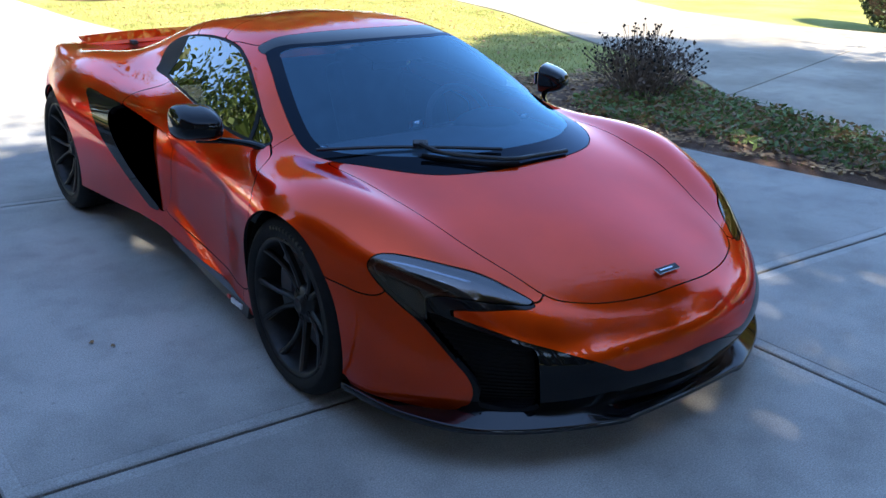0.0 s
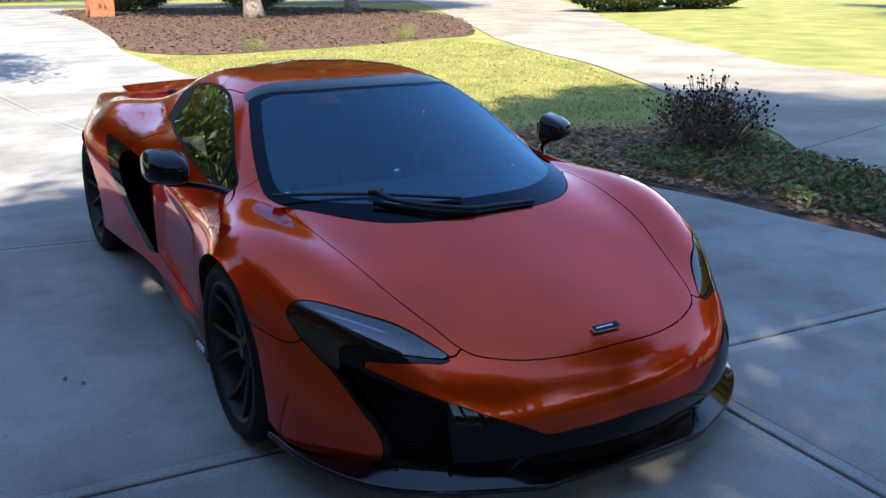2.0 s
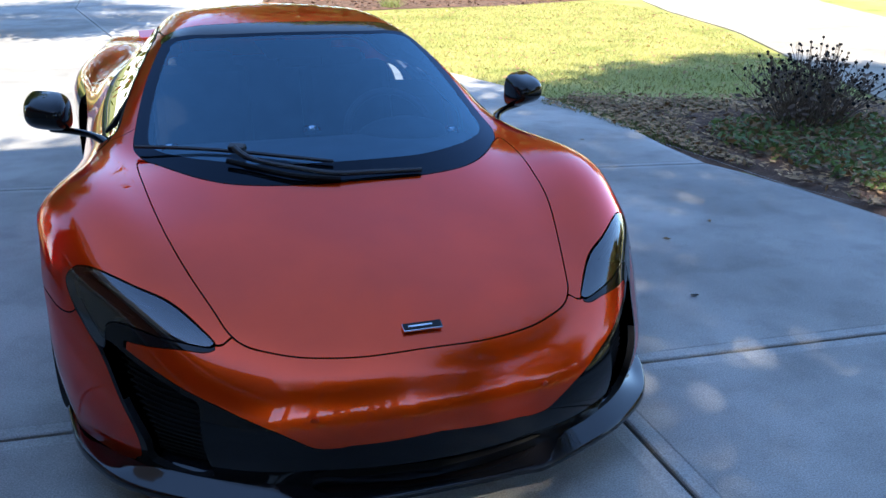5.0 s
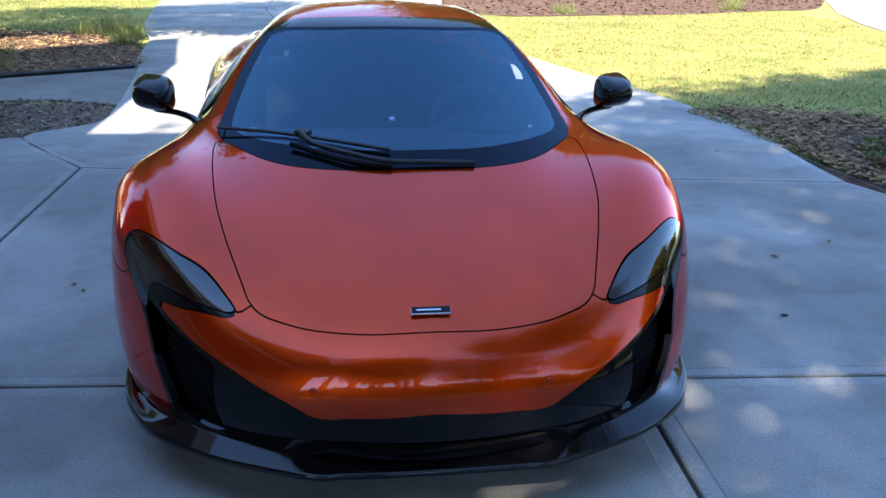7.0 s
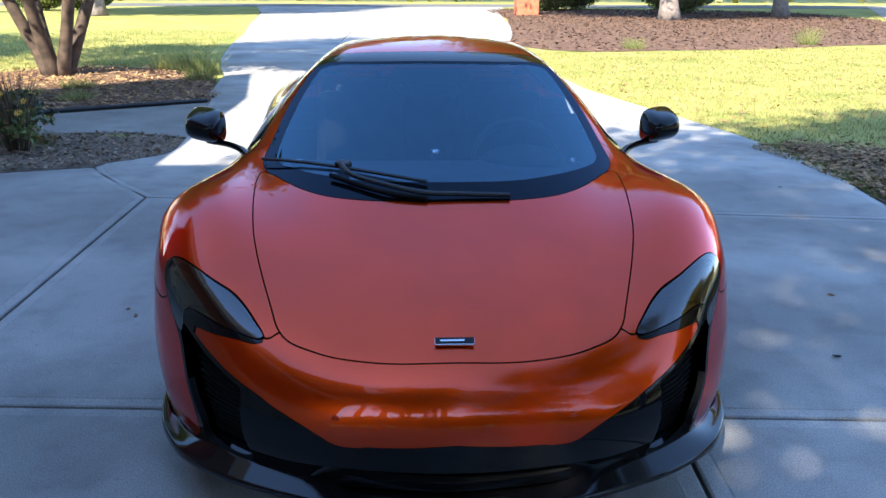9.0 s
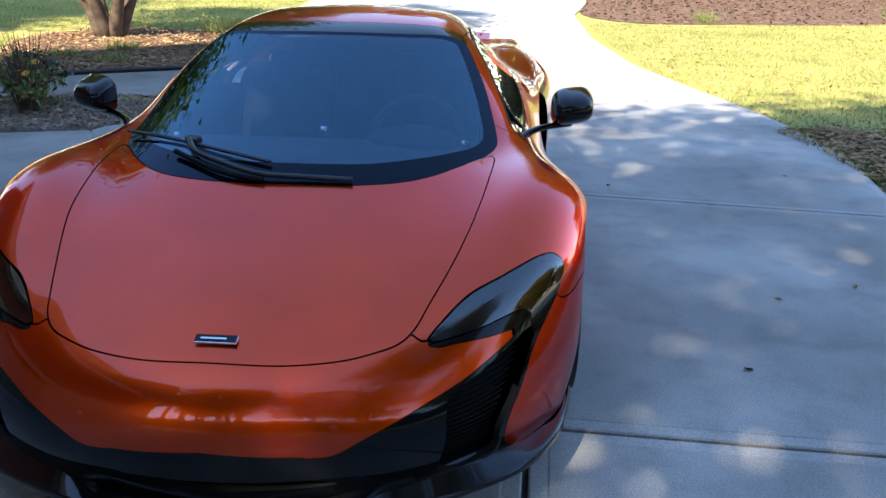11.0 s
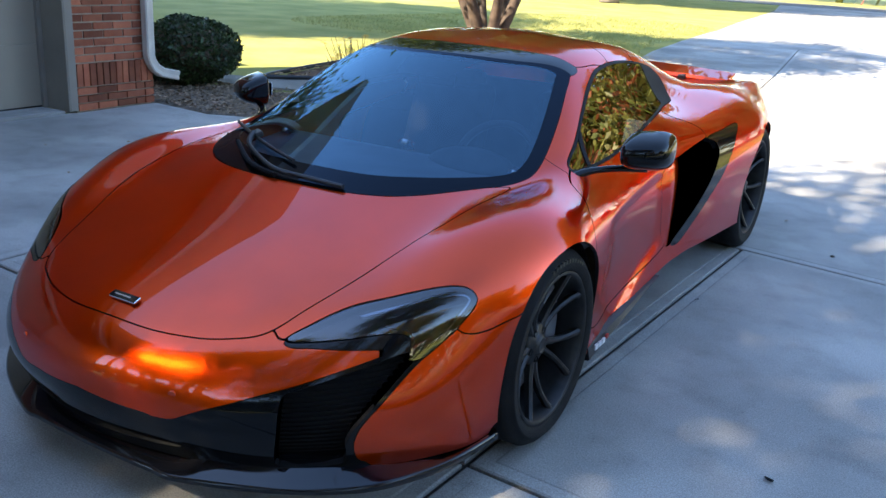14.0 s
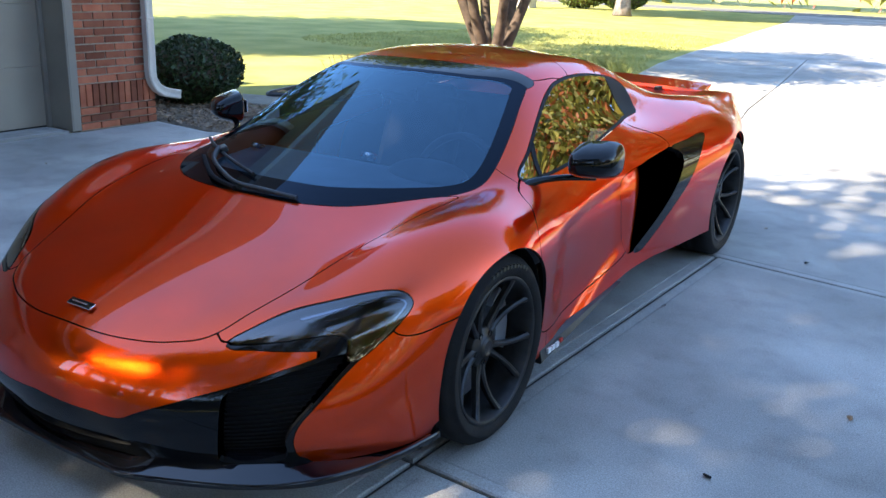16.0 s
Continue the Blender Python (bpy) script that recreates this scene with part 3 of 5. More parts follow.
def body_grid(nu=220, nv=130):
    """The left half of the skin as an (nu, nv) net of points with normals; v runs from the centre line to the sill."""
    half = np.array(RAILS, float).transpose(1, 0, 2)
    net = np.concatenate([half[:, :0:-1] * (-1, 1, 1), half], 1)
    ku, kv = chord(net, 0), chord(net, 1)
    kv -= kv[len(kv) // 2]
    u, v = np.linspace(0, ku[-1], nu), np.linspace(0, kv[-1], nv)
    rows = spline(kv, net.transpose(1, 0, 2), v)
    grid = spline(ku, rows.transpose(1, 0, 2), u)
    # creases pressed into the door
    y, z = grid[..., 1], grid[..., 2]
    for (y0, z0), (y1, z1), slope, reach, sign in (((.60, .195), (1.19, .40), .24, .05, 1), ((.50, .625), (1.17, .700), .28, .045, -1)):
        long = math.hypot(y1 - y0, z1 - z0)
        below = np.clip(((y - y0) * (z1 - z0) - (z - z0) * (y1 - y0)) / long, 0, reach)
        along = ((y - y0) * (y1 - y0) + (z - z0) * (z1 - z0)) / long ** 2
        near = np.clip(np.minimum(along + .1, 1.12 - along) / .22, 0, 1) * (grid[..., 0] > .5)
        grid[..., 0] += sign * slope * below * near
    # soft folds along both sides of the hood
    d = grid[..., 0] - np.interp(y, [-.9, -.72, -.48, -.2], [.37, .41, .448, .47])
    fold = np.where(d < .03, np.clip(d, 0, 1) ** 2 / .06, d - .015)
    fold = np.minimum(fold, np.clip((.24 - d) * .75, 0, 1))
    ends = np.clip(np.minimum((y + .92) / .2, (-.06 - y) / .14), 0, 1)
    grid[..., 2] -= .10 * fold * ends
    du, dv = np.gradient(grid, axis=0), np.gradient(grid, axis=1)
    normal = np.cross(du, dv)
    normal /= np.linalg.norm(normal, axis=2, keepdims=True) + 1e-12
    if normal[nu // 3, 0, 2] < 0:
        normal = -normal
    # even out the shading of the pressed sheet ahead of the doors and behind them
    even = normal.copy()
    for axis, sigma in ((0, 3.2), (1, 5.0)):
        reach = int(3 * sigma)
        weight = np.exp(-.5 * (np.arange(-reach, reach + 1) / sigma) ** 2)
        weight /= weight.sum()
        wide = [(0, 0), (0, 0), (0, 0)]
        wide[axis] = (reach, reach)
        pad = np.pad(even, wide, mode="reflect" if axis else "edge")
        if axis:
            pad[:, :reach, 0] *= -1
        even = sum(w * np.take(pad, np.arange(k, k + even.shape[axis]), axis=axis) for k, w in enumerate(weight))
    share = np.maximum(np.clip((.55 - y) / .35, 0, 1), np.clip((y - 1.25) / .4, 0, .9))[..., None]
    normal = normal * (1 - share) + even * share
    normal /= np.linalg.norm(normal, axis=2, keepdims=True) + 1e-12
    grid[:, 0, 0], normal[:, 0, 0] = 0, 0
    return grid, normal


def bearing(p):
    """Front parts by their turn round the car's nose (scaled to metres) and their height."""
    return np.stack([np.arctan2(p[:, 0], .2 - p[:, 1]), p[:, 2]], 1)


def nose_line(points, steps=6):
    return rounded([(math.radians(a), z) for a, z in points], steps)


def in_nose(points):
    line = nose_line(points)
    return lambda s: np.maximum(signed(bearing(s.p), line), s.p[:, 1] + .02)


def in_plan(points, lowest=.4):
    line = rounded(points)
    return lambda s: np.maximum(signed(s.p[:, :2], line), lowest - s.p[:, 2])


def in_side(points, least=.3, steps=6):
    line = rounded(points, steps)
    return lambda s: np.maximum(signed(s.p[:, 1:], line), least - s.p[:, 0])


def both(points):
    """A plan outline given for the left half, closed by its mirror image."""
    return points + [(-x, y) for x, y in reversed(points) if x > .01]


COWL_LINE = [(0, -.215), (.2, -.207), (.35, -.168), (.45, -.10), (.53, 0), (.60, .12)]
HOOD_LINE = both([(0, -.945), (.15, -.935), (.29, -.898), (.38, -.858), (.435, -.822), (.468, -.775), (.490, -.71), (.536, -.563), (.568, -.45), (.594, -.335),
                  (.622, -.145), (.642, .06), (.640, .16), (.60, .12), (.53, 0), (.45, -.10), (.35, -.168), (.2, -.207), (0, -.215)])
SCREEN_LINE = both(COWL_LINE + [(.636, .21), (.652, .30), (.636, .43), (.597, .6), (.553, .74), (.515, .855), (.488, .872), (.3, .80), (0, .77)])
GLASS_LINE = both([(0, -.10), (.25, -.08), (.42, .01), (.53, .13), (.592, .25), (.600, .34), (.578, .47), (.535, .63), (.490, .765), (.455, .812), (.25, .76), (0, .742)])
HEADER_LINE = both([(0, .765), (.3, .795), (.488, .867), (.514, .880), (.500, .955), (.44, .945), (.3, .915), (0, .895)])
ROOF_LINE = both([(0, .895), (.3, .915), (.44, .945), (.49, .955), (.505, 1.1), (.50, 1.27), (.3, 1.30), (0, 1.31)])
TONNEAU_LINE = both([(0, 1.31), (.3, 1.30), (.50, 1.27), (.51, 1.45), (.49, 1.60), (.3, 1.68), (0, 1.70)])
WINDOW_LINE = [(.44, .793), (.58, .861), (.73, .944), (.88, 1.013), (1.0, 1.053), (1.1, 1.075), (1.27, 1.088), (1.48, 1.082), (1.70, 1.058), (1.83, 1.028), (1.885, .992), (1.875, .952), (1.84, .918), (1.79, .888),
               (1.56, .884), (1.3, .866), (1.1, .842), (.9, .812), (.72, .790), (.55, .783)]
LENS_LINE = [(26.6, .514), (30.3, .552), (35, .586), (40, .609), (46, .629), (50.5, .636), (53.3, .627), (54.2, .598), (52.5, .562), (50.3, .528), (47.5, .490), (45, .463), (43.4, .468),
             (43.6, .50), (43.6, .522), (42, .536), (38.5, .535), (33, .523)]
MOUTH_LINE = [(-9, .322), (8, .319), (11.5, .312), (14.0, .314), (16.2, .336), (18.6, .358), (22.5, .386), (25, .403), (29.2, .427), (34.0, .456), (38.2, .477), (41.0, .492), (40.2, .499), (37.0, .503), (31, .506), (27.6, .504),
              (27.2, .520), (36, .56), (48, .57), (51, .535), (50, .522), (47.8, .495), (44.8, .456), (42, .41), (39, .355), (37, .312), (36.2, .264), (36.7, .212), (38.2, .188), (38.2, .12), (-9, .12)]
SIDE_MOUTH = [(27.4, .400), (29.2, .416), (34.0, .445), (38.4, .466), (41.5, .482), (43.8, .486), (44.6, .474), (42.8, .440), (40.6, .400), (38.0, .350), (36.1, .306), (35.2, .264), (35.4, .218), (34.4, .198), (30, .190), (27.2, .192), (26.4, .205), (26.9, .300)]
SIDE_PANE = [(.455, .797), (.585, .852), (.735, .934), (.885, 1.003), (1.005, 1.043), (1.1, 1.065), (1.27, 1.078), (1.48, 1.073), (1.62, 1.060), (1.695, 1.045), (1.66, .991), (1.63, .905), (1.54, .893), (1.3, .876), (1.1, .852), (.9, .822), (.72, .800), (.56, .792)]
CENTRE_MOUTH = [(-8, .243), (9, .242), (13, .238), (14.5, .226), (13.5, .215), (9, .211), (-8, .210)]
BUMPER_LINE = [(-9, .05), (-9, .62), (20, .62), (23.2, .552), (25, .530), (27.2, .518), (36, .56), (49, .575), (50.7, .531), (52.5, .514), (55.6, .514), (61.6, .531), (75, .54), (75, .05)]
DOOR_LINE = [(.43, .79), (.352, .761), (.335, .727), (.285, .692), (.235, .64), (.235, .56), (.29, .40), (.37, .262), (.65, .262), (.95, .292), (1.24, .345), (1.2, .42), (1.165, .563), (1.175, .682),
             (1.415, .720), (1.61, .742), (1.713, .753), (1.72, .778), (1.67, .815), (1.526, .863), (1.5, .90), (1.5, .95), (.9, .92)]
INTAKE_LINE = [(1.175, .682), (1.415, .720), (1.61, .742), (1.735, .752), (1.81, .722), (1.83, .675), (1.785, .612), (1.705, .542), (1.575, .458), (1.43, .385), (1.32, .335), (1.25, .345), (1.2, .42), (1.165, .563)]
BLADE_LINE = [(1.735, .752), (1.92, .763), (2.15, .772), (2.07, .715), (1.98, .64), (1.875, .555), (1.74, .48), (1.6, .405), (1.45, .335), (1.38, .32), (1.32, .335), (1.43, .385), (1.575, .458), (1.705, .542), (1.785, .612), (1.83, .675), (1.81, .722)]
FRONT_WHEEL, REAR_WHEEL = (0, .322, .352), (2.67, .345, .372)

car = thing("sports_car", "low orange metallic sports car with black trim on the driveway", "car")

grid, normal = body_grid(230, 150)
nu, nv = grid.shape[:2]
k = np.arange(nu * nv).reshape(nu, nv)
quads = np.stack([k[:-1, :-1], k[1:, :-1], k[1:, 1:], k[:-1, 1:]], 2).reshape(-1, 4)
tris = np.concatenate([quads[:, [0, 1, 2]], quads[:, [0, 2, 3]]])
skin = Skin(grid.reshape(-1, 3), normal.reshape(-1, 3), tris)
face_way = np.cross(skin.p[tris[:, 1]] - skin.p[tris[:, 0]], skin.p[tris[:, 2]] - skin.p[tris[:, 0]])
if (face_way * skin.n[tris[:, 0]]).sum() < 0:
    skin.f = skin.f[:, ::-1]

for cy, cz, r in (FRONT_WHEEL, REAR_WHEEL):
    skin = skin.clip(np.minimum(r - np.hypot(skin.p[:, 1] - cy, skin.p[:, 2] - cz), 1) * np.where(skin.p[:, 0] > .5, 1, 0) - np.where(skin.p[:, 0] > .5, 0, 1))

low_edge = np.interp(skin.p[:, 1], [.30, .40, .75, 1.13, 1.28, 1.54, 1.90, 2.35], [.16, .175, .205, .240, .256, .262, .242, .22])
skin = skin.clip(np.where((skin.p[:, 0] > .5) & (skin.p[:, 1] > .3) & (skin.p[:, 1] < 2.34), low_edge - skin.p[:, 2], -1))
hood, skin = skin.split(in_plan(HOOD_LINE))
screen, skin = skin.split(in_plan(SCREEN_LINE), .001)
header, skin = skin.split(in_plan(HEADER_LINE, .9), .001)
window, skin = skin.split(in_side(WINDOW_LINE), .001)
lens, skin = skin.split(in_nose(LENS_LINE), .0015)
mouth, skin = skin.split(in_nose(MOUTH_LINE), .001)
bumper, skin = skin.split(in_nose(BUMPER_LINE))
blade, skin = skin.split(in_side(BLADE_LINE, .5), .001)
intake, skin = skin.split(in_side(INTAKE_LINE, .5), .0005)
door, skin = skin.split(in_side(DOOR_LINE, .5))
roof, skin = skin.split(in_plan(ROOF_LINE, .9))
tonneau, skin = skin.split(in_plan(TONNEAU_LINE, .9))
flap_line = [(.63 + .085 * math.cos(a), 2.66 + .11 * math.sin(a)) for a in np.arange(12) * math.pi / 6]
flap, skin = skin.split(in_plan(flap_line, .7), .001)
fender, quarter = skin.split(lambda s: s.p[:, 1] - .41, .0015)
# the bent glass: an even bow across, an even rake along
x, y, lean = screen.p[:, 0], screen.p[:, 1], screen.n[:, :2] / screen.n[:, 2:]
mid = x < .5
bow = (lean[mid, 0] * x[mid]).sum() / (x[mid] ** 2).sum()
terms = np.stack([1 + 0 * y, y, x ** 2], 1)
rake = terms @ np.linalg.lstsq(terms[mid], lean[mid, 1], rcond=None)[0]
screen.n = np.stack([.8 * bow * x, rake, 1 + 0 * x], 1)
screen.n /= np.linalg.norm(screen.n, axis=1, keepdims=True)
screen_glass, frit = screen.split(in_plan(GLASS_LINE), 0)
window_glass, window_frame = window.split(in_side(SIDE_PANE), 0)
side_mouth, mouth = mouth.split(in_nose(SIDE_MOUTH), 0)
centre_mouth, mouth = mouth.split(in_nose(CENTRE_MOUTH), 0)


def band(s, field, half):
    """The narrow strip of a piece on both sides of a field's zero line."""
    s = s.clip(field(s) - half)
    return s.clip(-field(s) - half)


def whole(s):
    return s.plus(s.mirrored())


whole(hood.lipped()).make("hood", PAINT, car)
whole(bumper.lipped()).make("front_bumper", PAINT, car)
whole(roof.lipped()).make("roof_panel", PAINT, car)
whole(tonneau.lipped()).make("tonneau_cover", PAINT, car)
whole(header.lipped()).make("roof_header", GLOSS_BLACK, car, "gloss black header above the windscreen")
windscreen = whole(frit.lipped(.006)).make("windscreen", FRIT, car, "raked windscreen with a black border")
pane = whole(screen_glass.lipped(.004)).make("pane", WINDSCREEN, windscreen)
pane.visible_shadow = False
grille = whole(mouth.lipped(.02)).make("front_grille_surround", GLOSS_BLACK, car, "gloss black lower front fascia")
whole(centre_mouth.sunk(np.array([0, .05, 0]) + 0 * centre_mouth.p)).make("centre_intake", SHADOW_BLACK, grille)
for sign in (1, -1):
    def put(s, name, mat, parent, label=""):
        return (s if sign > 0 else s.mirrored()).make(name, mat, parent, label)
    put(fender.lipped(), "front_fender", PAINT, car)
    put(quarter.lipped(), "rear_quarter", PAINT, car)
    leaf = put(door.lipped(), "door", PAINT, car)
    frame_part = put(window_frame.lipped(.01), "side_window", WINDOW_RUBBER, car, "side window in a black frame")
    level = .14 * window_glass.n + .86 * window_glass.n.mean(0)
    flat_glass = Skin(window_glass.p, level / np.linalg.norm(level, axis=1, keepdims=True), window_glass.f)
    p = put(flat_glass.lipped(.004), "pane", SIDE_GLASS, frame_part)
    p.visible_shadow = False
    for (y0, z0), (y1, z1), wide in (((1.70, 1.06), (1.60, .87), .004), ((.69, .945), (.565, .785), .009)):
        bar = band(window_glass, lambda s: ((s.p[:, 1] - y0) * (z1 - z0) - (s.p[:, 2] - z0) * (y1 - y0)) / math.hypot(y1 - y0, z1 - z0), wide)
        bar.p = bar.p + bar.n * .0025
        put(bar.lipped(.006), "window_bar", WINDOW_RUBBER, frame_part)
    put(flap.lipped(.004), "fuel_flap", PAINT, car)
    put(blade.lipped(.03), "intake_blade", GLOSS_BLACK, car, "gloss black blade behind the side intake")
    near, far = intake.split(lambda s: s.p[:, 1] - 1.345 - .22 * (s.p[:, 2] - .5), 0)
    duct = put(far.sunk(np.array([-.30, .04, 0]) + 0 * far.p), "side_intake", SHADOW_BLACK, car, "deep black side intake")
    deep = .020 * np.clip((near.p[:, 1] - 1.165 - .22 * np.clip(.69 - near.p[:, 2], 0, .3)) / .17, 0, 1)
    put(near.sunk(np.stack([-deep, 0 * deep, 0 * deep], 1)), "intake_ramp", PAINT, duct)
    inward = np.stack([-np.sin(bearing(side_mouth.p)[:, 0]), np.cos(bearing(side_mouth.p)[:, 0]), 0 * side_mouth.p[:, 0]], 1)
    recess = put(side_mouth.sunk(.06 * inward), "side_grille", SHADOW_BLACK, grille, "black mesh behind the side opening")
    floor_z = .215
    while floor_z < .505:
        bar = band(side_mouth, lambda s: s.p[:, 2] - floor_z - .05 * (bearing(s.p)[:, 0] - .5), .0016)
        floor_z += .0135
        if len(bar.f) > 6:
            turn = bearing(bar.p)[:, 0]
            bar.p = bar.p + .046 * np.stack([-np.sin(turn), np.cos(turn), 0 * turn], 1)
            for piece in bar.pieces():
                if len(piece.f) > 4:
                    put(piece.lipped(.008), "grille_bar", SHADOW_BLACK, recess)
    # headlight: clear cover over a dark bowl
    lamp = put(lens.sunk(-.035 * lens.n), "headlight", LENS_DARK, car, "swept-back headlight with a clear smoked cover")
    glass_n = lens.n.copy()
    glass_n[:, 2] *= .80 + .35 * np.clip((lens.p[:, 2] - .50) / .10, 0, 1)
    glass_n /= np.linalg.norm(glass_n, axis=1, keepdims=True)
    cover = put(Skin(lens.p + .0005 * lens.n, glass_n, lens.f).lipped(.004), "lens", LENS, lamp)
    cover.visible_shadow = False
    strip = band(lens, lambda s: in_nose(LENS_LINE)(s) + .016, .0022)
    strip = strip.clip(.560 + .12 * np.maximum(0, .80 - bearing(strip.p)[:, 0]) - strip.p[:, 2])
    strip.p = strip.p - .012 * strip.n
    put(strip.lipped(.008), "light_strip", LAMP_CHROME, lamp)
    for turn, z, wide, tall, depth in ((.79, .592, .030, .0028, .026), (.715, .580, .024, .0025, .024), (.765, .580, .016, .0022, .030)):
        piece = lens.clip(np.hypot((bearing(lens.p)[:, 0] - turn) / wide, (lens.p[:, 2] - z - .18 * (bearing(lens.p)[:, 0] - turn)) / tall) - 1)
        if len(piece.f) > 4:
            piece.p = piece.p - depth * piece.n
            put(piece.lipped(.006), "reflector", LAMP_CHROME, lamp)
    shelf = lens.clip(np.maximum(in_nose(LENS_LINE)(lens) + .012, np.maximum(lens.p[:, 2] - .560 - .16 * (bearing(lens.p)[:, 0] - .7), .70 - bearing(lens.p)[:, 0])))
    shelf.p = shelf.p - .018 * shelf.n
    put(shelf.lipped(.02), "lamp_shelf", GLOSS_BLACK, lamp)


# ---- wheels ----
def wheel(name, at, radius, rim_radius, width, sign):
    """A wheel whose outer face looks to +x (sign 1) or -x; the origin is the middle of the tyre."""
    m = pose(0, 0, 0, 0, 0, 0 if sign > 0 else 180)
    h = width / 2
    bm = bmesh.new()
    rr = rim_radius
    turned(bm, [(-h, rr), (-h + .01, rr * .94), (h - .05, rr * .93), (h - .012, rr * .965), (h - .002, rr), (h - .006, rr + .006)], 72, m)
    w = part(name, bm, BARREL, car, "dark grey ten-spoke alloy wheel", True)
    w.location = at
    bm = bmesh.new()
    r = radius
    prof = [(-h + .01, rr), (-h - .004, (rr + r) / 2), (-h + .012, r - .012), (-h + .03, r), (-.045, r), (-.042, r - .006), (-.036, r - .006), (-.033, r), (.033, r), (.036, r - .006), (.042, r - .006), (.045, r),
            (h - .03, r), (h - .012, r - .012), (h - .001, r - .03), (h + .004, (rr + r) / 2 + .006), (h + .003, (rr + r) / 2), (h - .001, rr + .014), (h - .012, rr + .004), (h - .02, rr)]
    turned(bm, prof, 96, m)
    part("tyre", bm, RUBBER, w, "worn black road tyre", True)
    bm = bmesh.new()
    for k in range(11):
        a = math.radians(-30 + 4.6 * k)
        box(bm, (h - .004, -.0055, -.0065), (h + .0043, .0055, .0065), 0, m @ pose(0, 0, 0, math.degrees(a), 0, 0) @ pose(0, 0, (rr + r) / 2 + .004))
    part("tyre_marking", bm, TYRE_MARK, w)
    # ten slender spokes, joined two by two at the hub
    for k in range(10):
        pair = 1 if k % 2 else -1
        bm = bmesh.new()
        rows = []
        for s in np.linspace(0, 1, 11):
            rad = .040 + (rr * .972 - .040) * s
            half = .0085 + .007 * (1 - s) ** 3 + .004 * s ** 4
            turn = math.radians(36 * k + 12 - pair * 8.5 * (1 - s) ** 1.2 - pair * 3.0 * math.sin(s * math.pi))
            front = h - .062 + .050 * s ** 1.4 - .006 * math.sin(s * math.pi)
            back = front - .030 + .006 * s
            row = []
            for x, e in ((front, -.4), (front, .4), (front - .007, 1), (back, .75), (back, -.75), (front - .007, -1)):
                row.append(bm.verts.new((x, -math.sin(turn) * rad + math.cos(turn) * half * e, math.cos(turn) * rad + math.sin(turn) * half * e)))
            rows.append(row)
        for p, q in zip(rows, rows[1:]):
            for i in range(6):
                bm.faces.new((p[i], p[(i + 1) % 6], q[(i + 1) % 6], q[i]))
        bm.faces.new(rows[0][::-1])
        bm.faces.new(rows[-1])
        bmesh.ops.recalc_face_normals(bm, faces=bm.faces)
        bmesh.ops.transform(bm, matrix=m, verts=bm.verts)
        part("spoke", bm, RIM, w)
    bm = bmesh.new()
    turned(bm, [(h - .12, .070), (h - .072, .070), (h - .064, .062), (h - .060, .040), (h - .052, .034), (h - .048, .031), (h - .050, .0)], 40, m)
    part("hub", bm, RIM, w, smooth=True)
    bm = bmesh.new()
    turned(bm, [(h - .0485, .030), (h - .045, .028), (h - .045, .023), (h - .0465, .0215), (h - .0465, 0)], 32, m)
    part("centre_cap", bm, RIM, w, smooth=True)
    for k in range(5):
        bm = bmesh.new()
        turned(bm, [(h - .10, .0115), (h - .0595, .0115), (h - .0595, .009), (h - .072, .008), (h - .072, 0)], 12, m @ pose(0, 0, 0, 72 * k + 30, 0, 0) @ pose(0, 0, .051))
        part("wheel_bolt", bm, SHADOW_BLACK, w)
    bm = bmesh.new()
    turned(bm, [(h - .16, .06), (h - .16, rr * .80), (h - .13, rr * .80), (h - .13, .06)], 64, m)
    part("brake_disc", bm, STEEL, w, "drilled steel brake disc")
    bm = bmesh.new()
    ring = []
    for a in np.linspace(-34, 34, 9):
        for x, q in ((h - .175, rr * .58), (h - .098, rr * .58), (h - .098, rr * .90), (h - .175, rr * .90)):
            ring.append(bm.verts.new((x, q * math.cos(math.radians(a)), q * math.sin(math.radians(a)))))
    for i in range(8):
        for j in range(4):
            bm.faces.new((ring[4 * i + j], ring[4 * i + (j + 1) % 4], ring[4 * i + 4 + (j + 1) % 4], ring[4 * i + 4 + j]))
    bm.faces.new(ring[:4])
    bm.faces.new(ring[-4:])
    bmesh.ops.recalc_face_normals(bm, faces=bm.faces)
    bmesh.ops.transform(bm, matrix=pose(0, 0, 0, 12, 0, 0) @ Matrix.Diagonal((sign, 1, 1, 1)), verts=bm.verts)
    part("brake_caliper", bm, CALIPER, w, "silver-grey brake caliper")
    return w


for sign in (1, -1):
    wheel("front_wheel", (sign * .805, 0, .3225), .322, .246, .235, sign)
    wheel("rear_wheel", (sign * .772, 2.67, .345), .3455, .260, .29, sign)
    for cy, cz, r in (FRONT_WHEEL, REAR_WHEEL):
        bm = bmesh.new()
        rows = [[bm.verts.new((sign * x, cy + (r + .006) * math.cos(a), cz + (r + .006) * math.sin(a))) for a in np.linspace(-.5, math.pi + .5, 30)] for x in (.52, .70, .89)]
        for p, q in zip(rows, rows[1:]):
            for i in range(29):
                bm.faces.new((p[i], p[i + 1], q[i + 1], q[i]))
        bm.faces.new(rows[0])
        part("wheel_arch_liner", bm, SHADOW_BLACK, car)

# floor of the car
bm = bmesh.new()
outline = both([(0, -.93), (.30, -.90), (.50, -.80), (.68, -.62), (.74, -.40), (.60, -.30), (.58, .30), (.70, .40), (.72, 2.2), (.6, 2.3), (.6, 3.0), (0, 3.2)])
bm = slab_mesh(outline, .17, .045, 0, 0)
part("underbody", bm, SHADOW_BLACK, car)

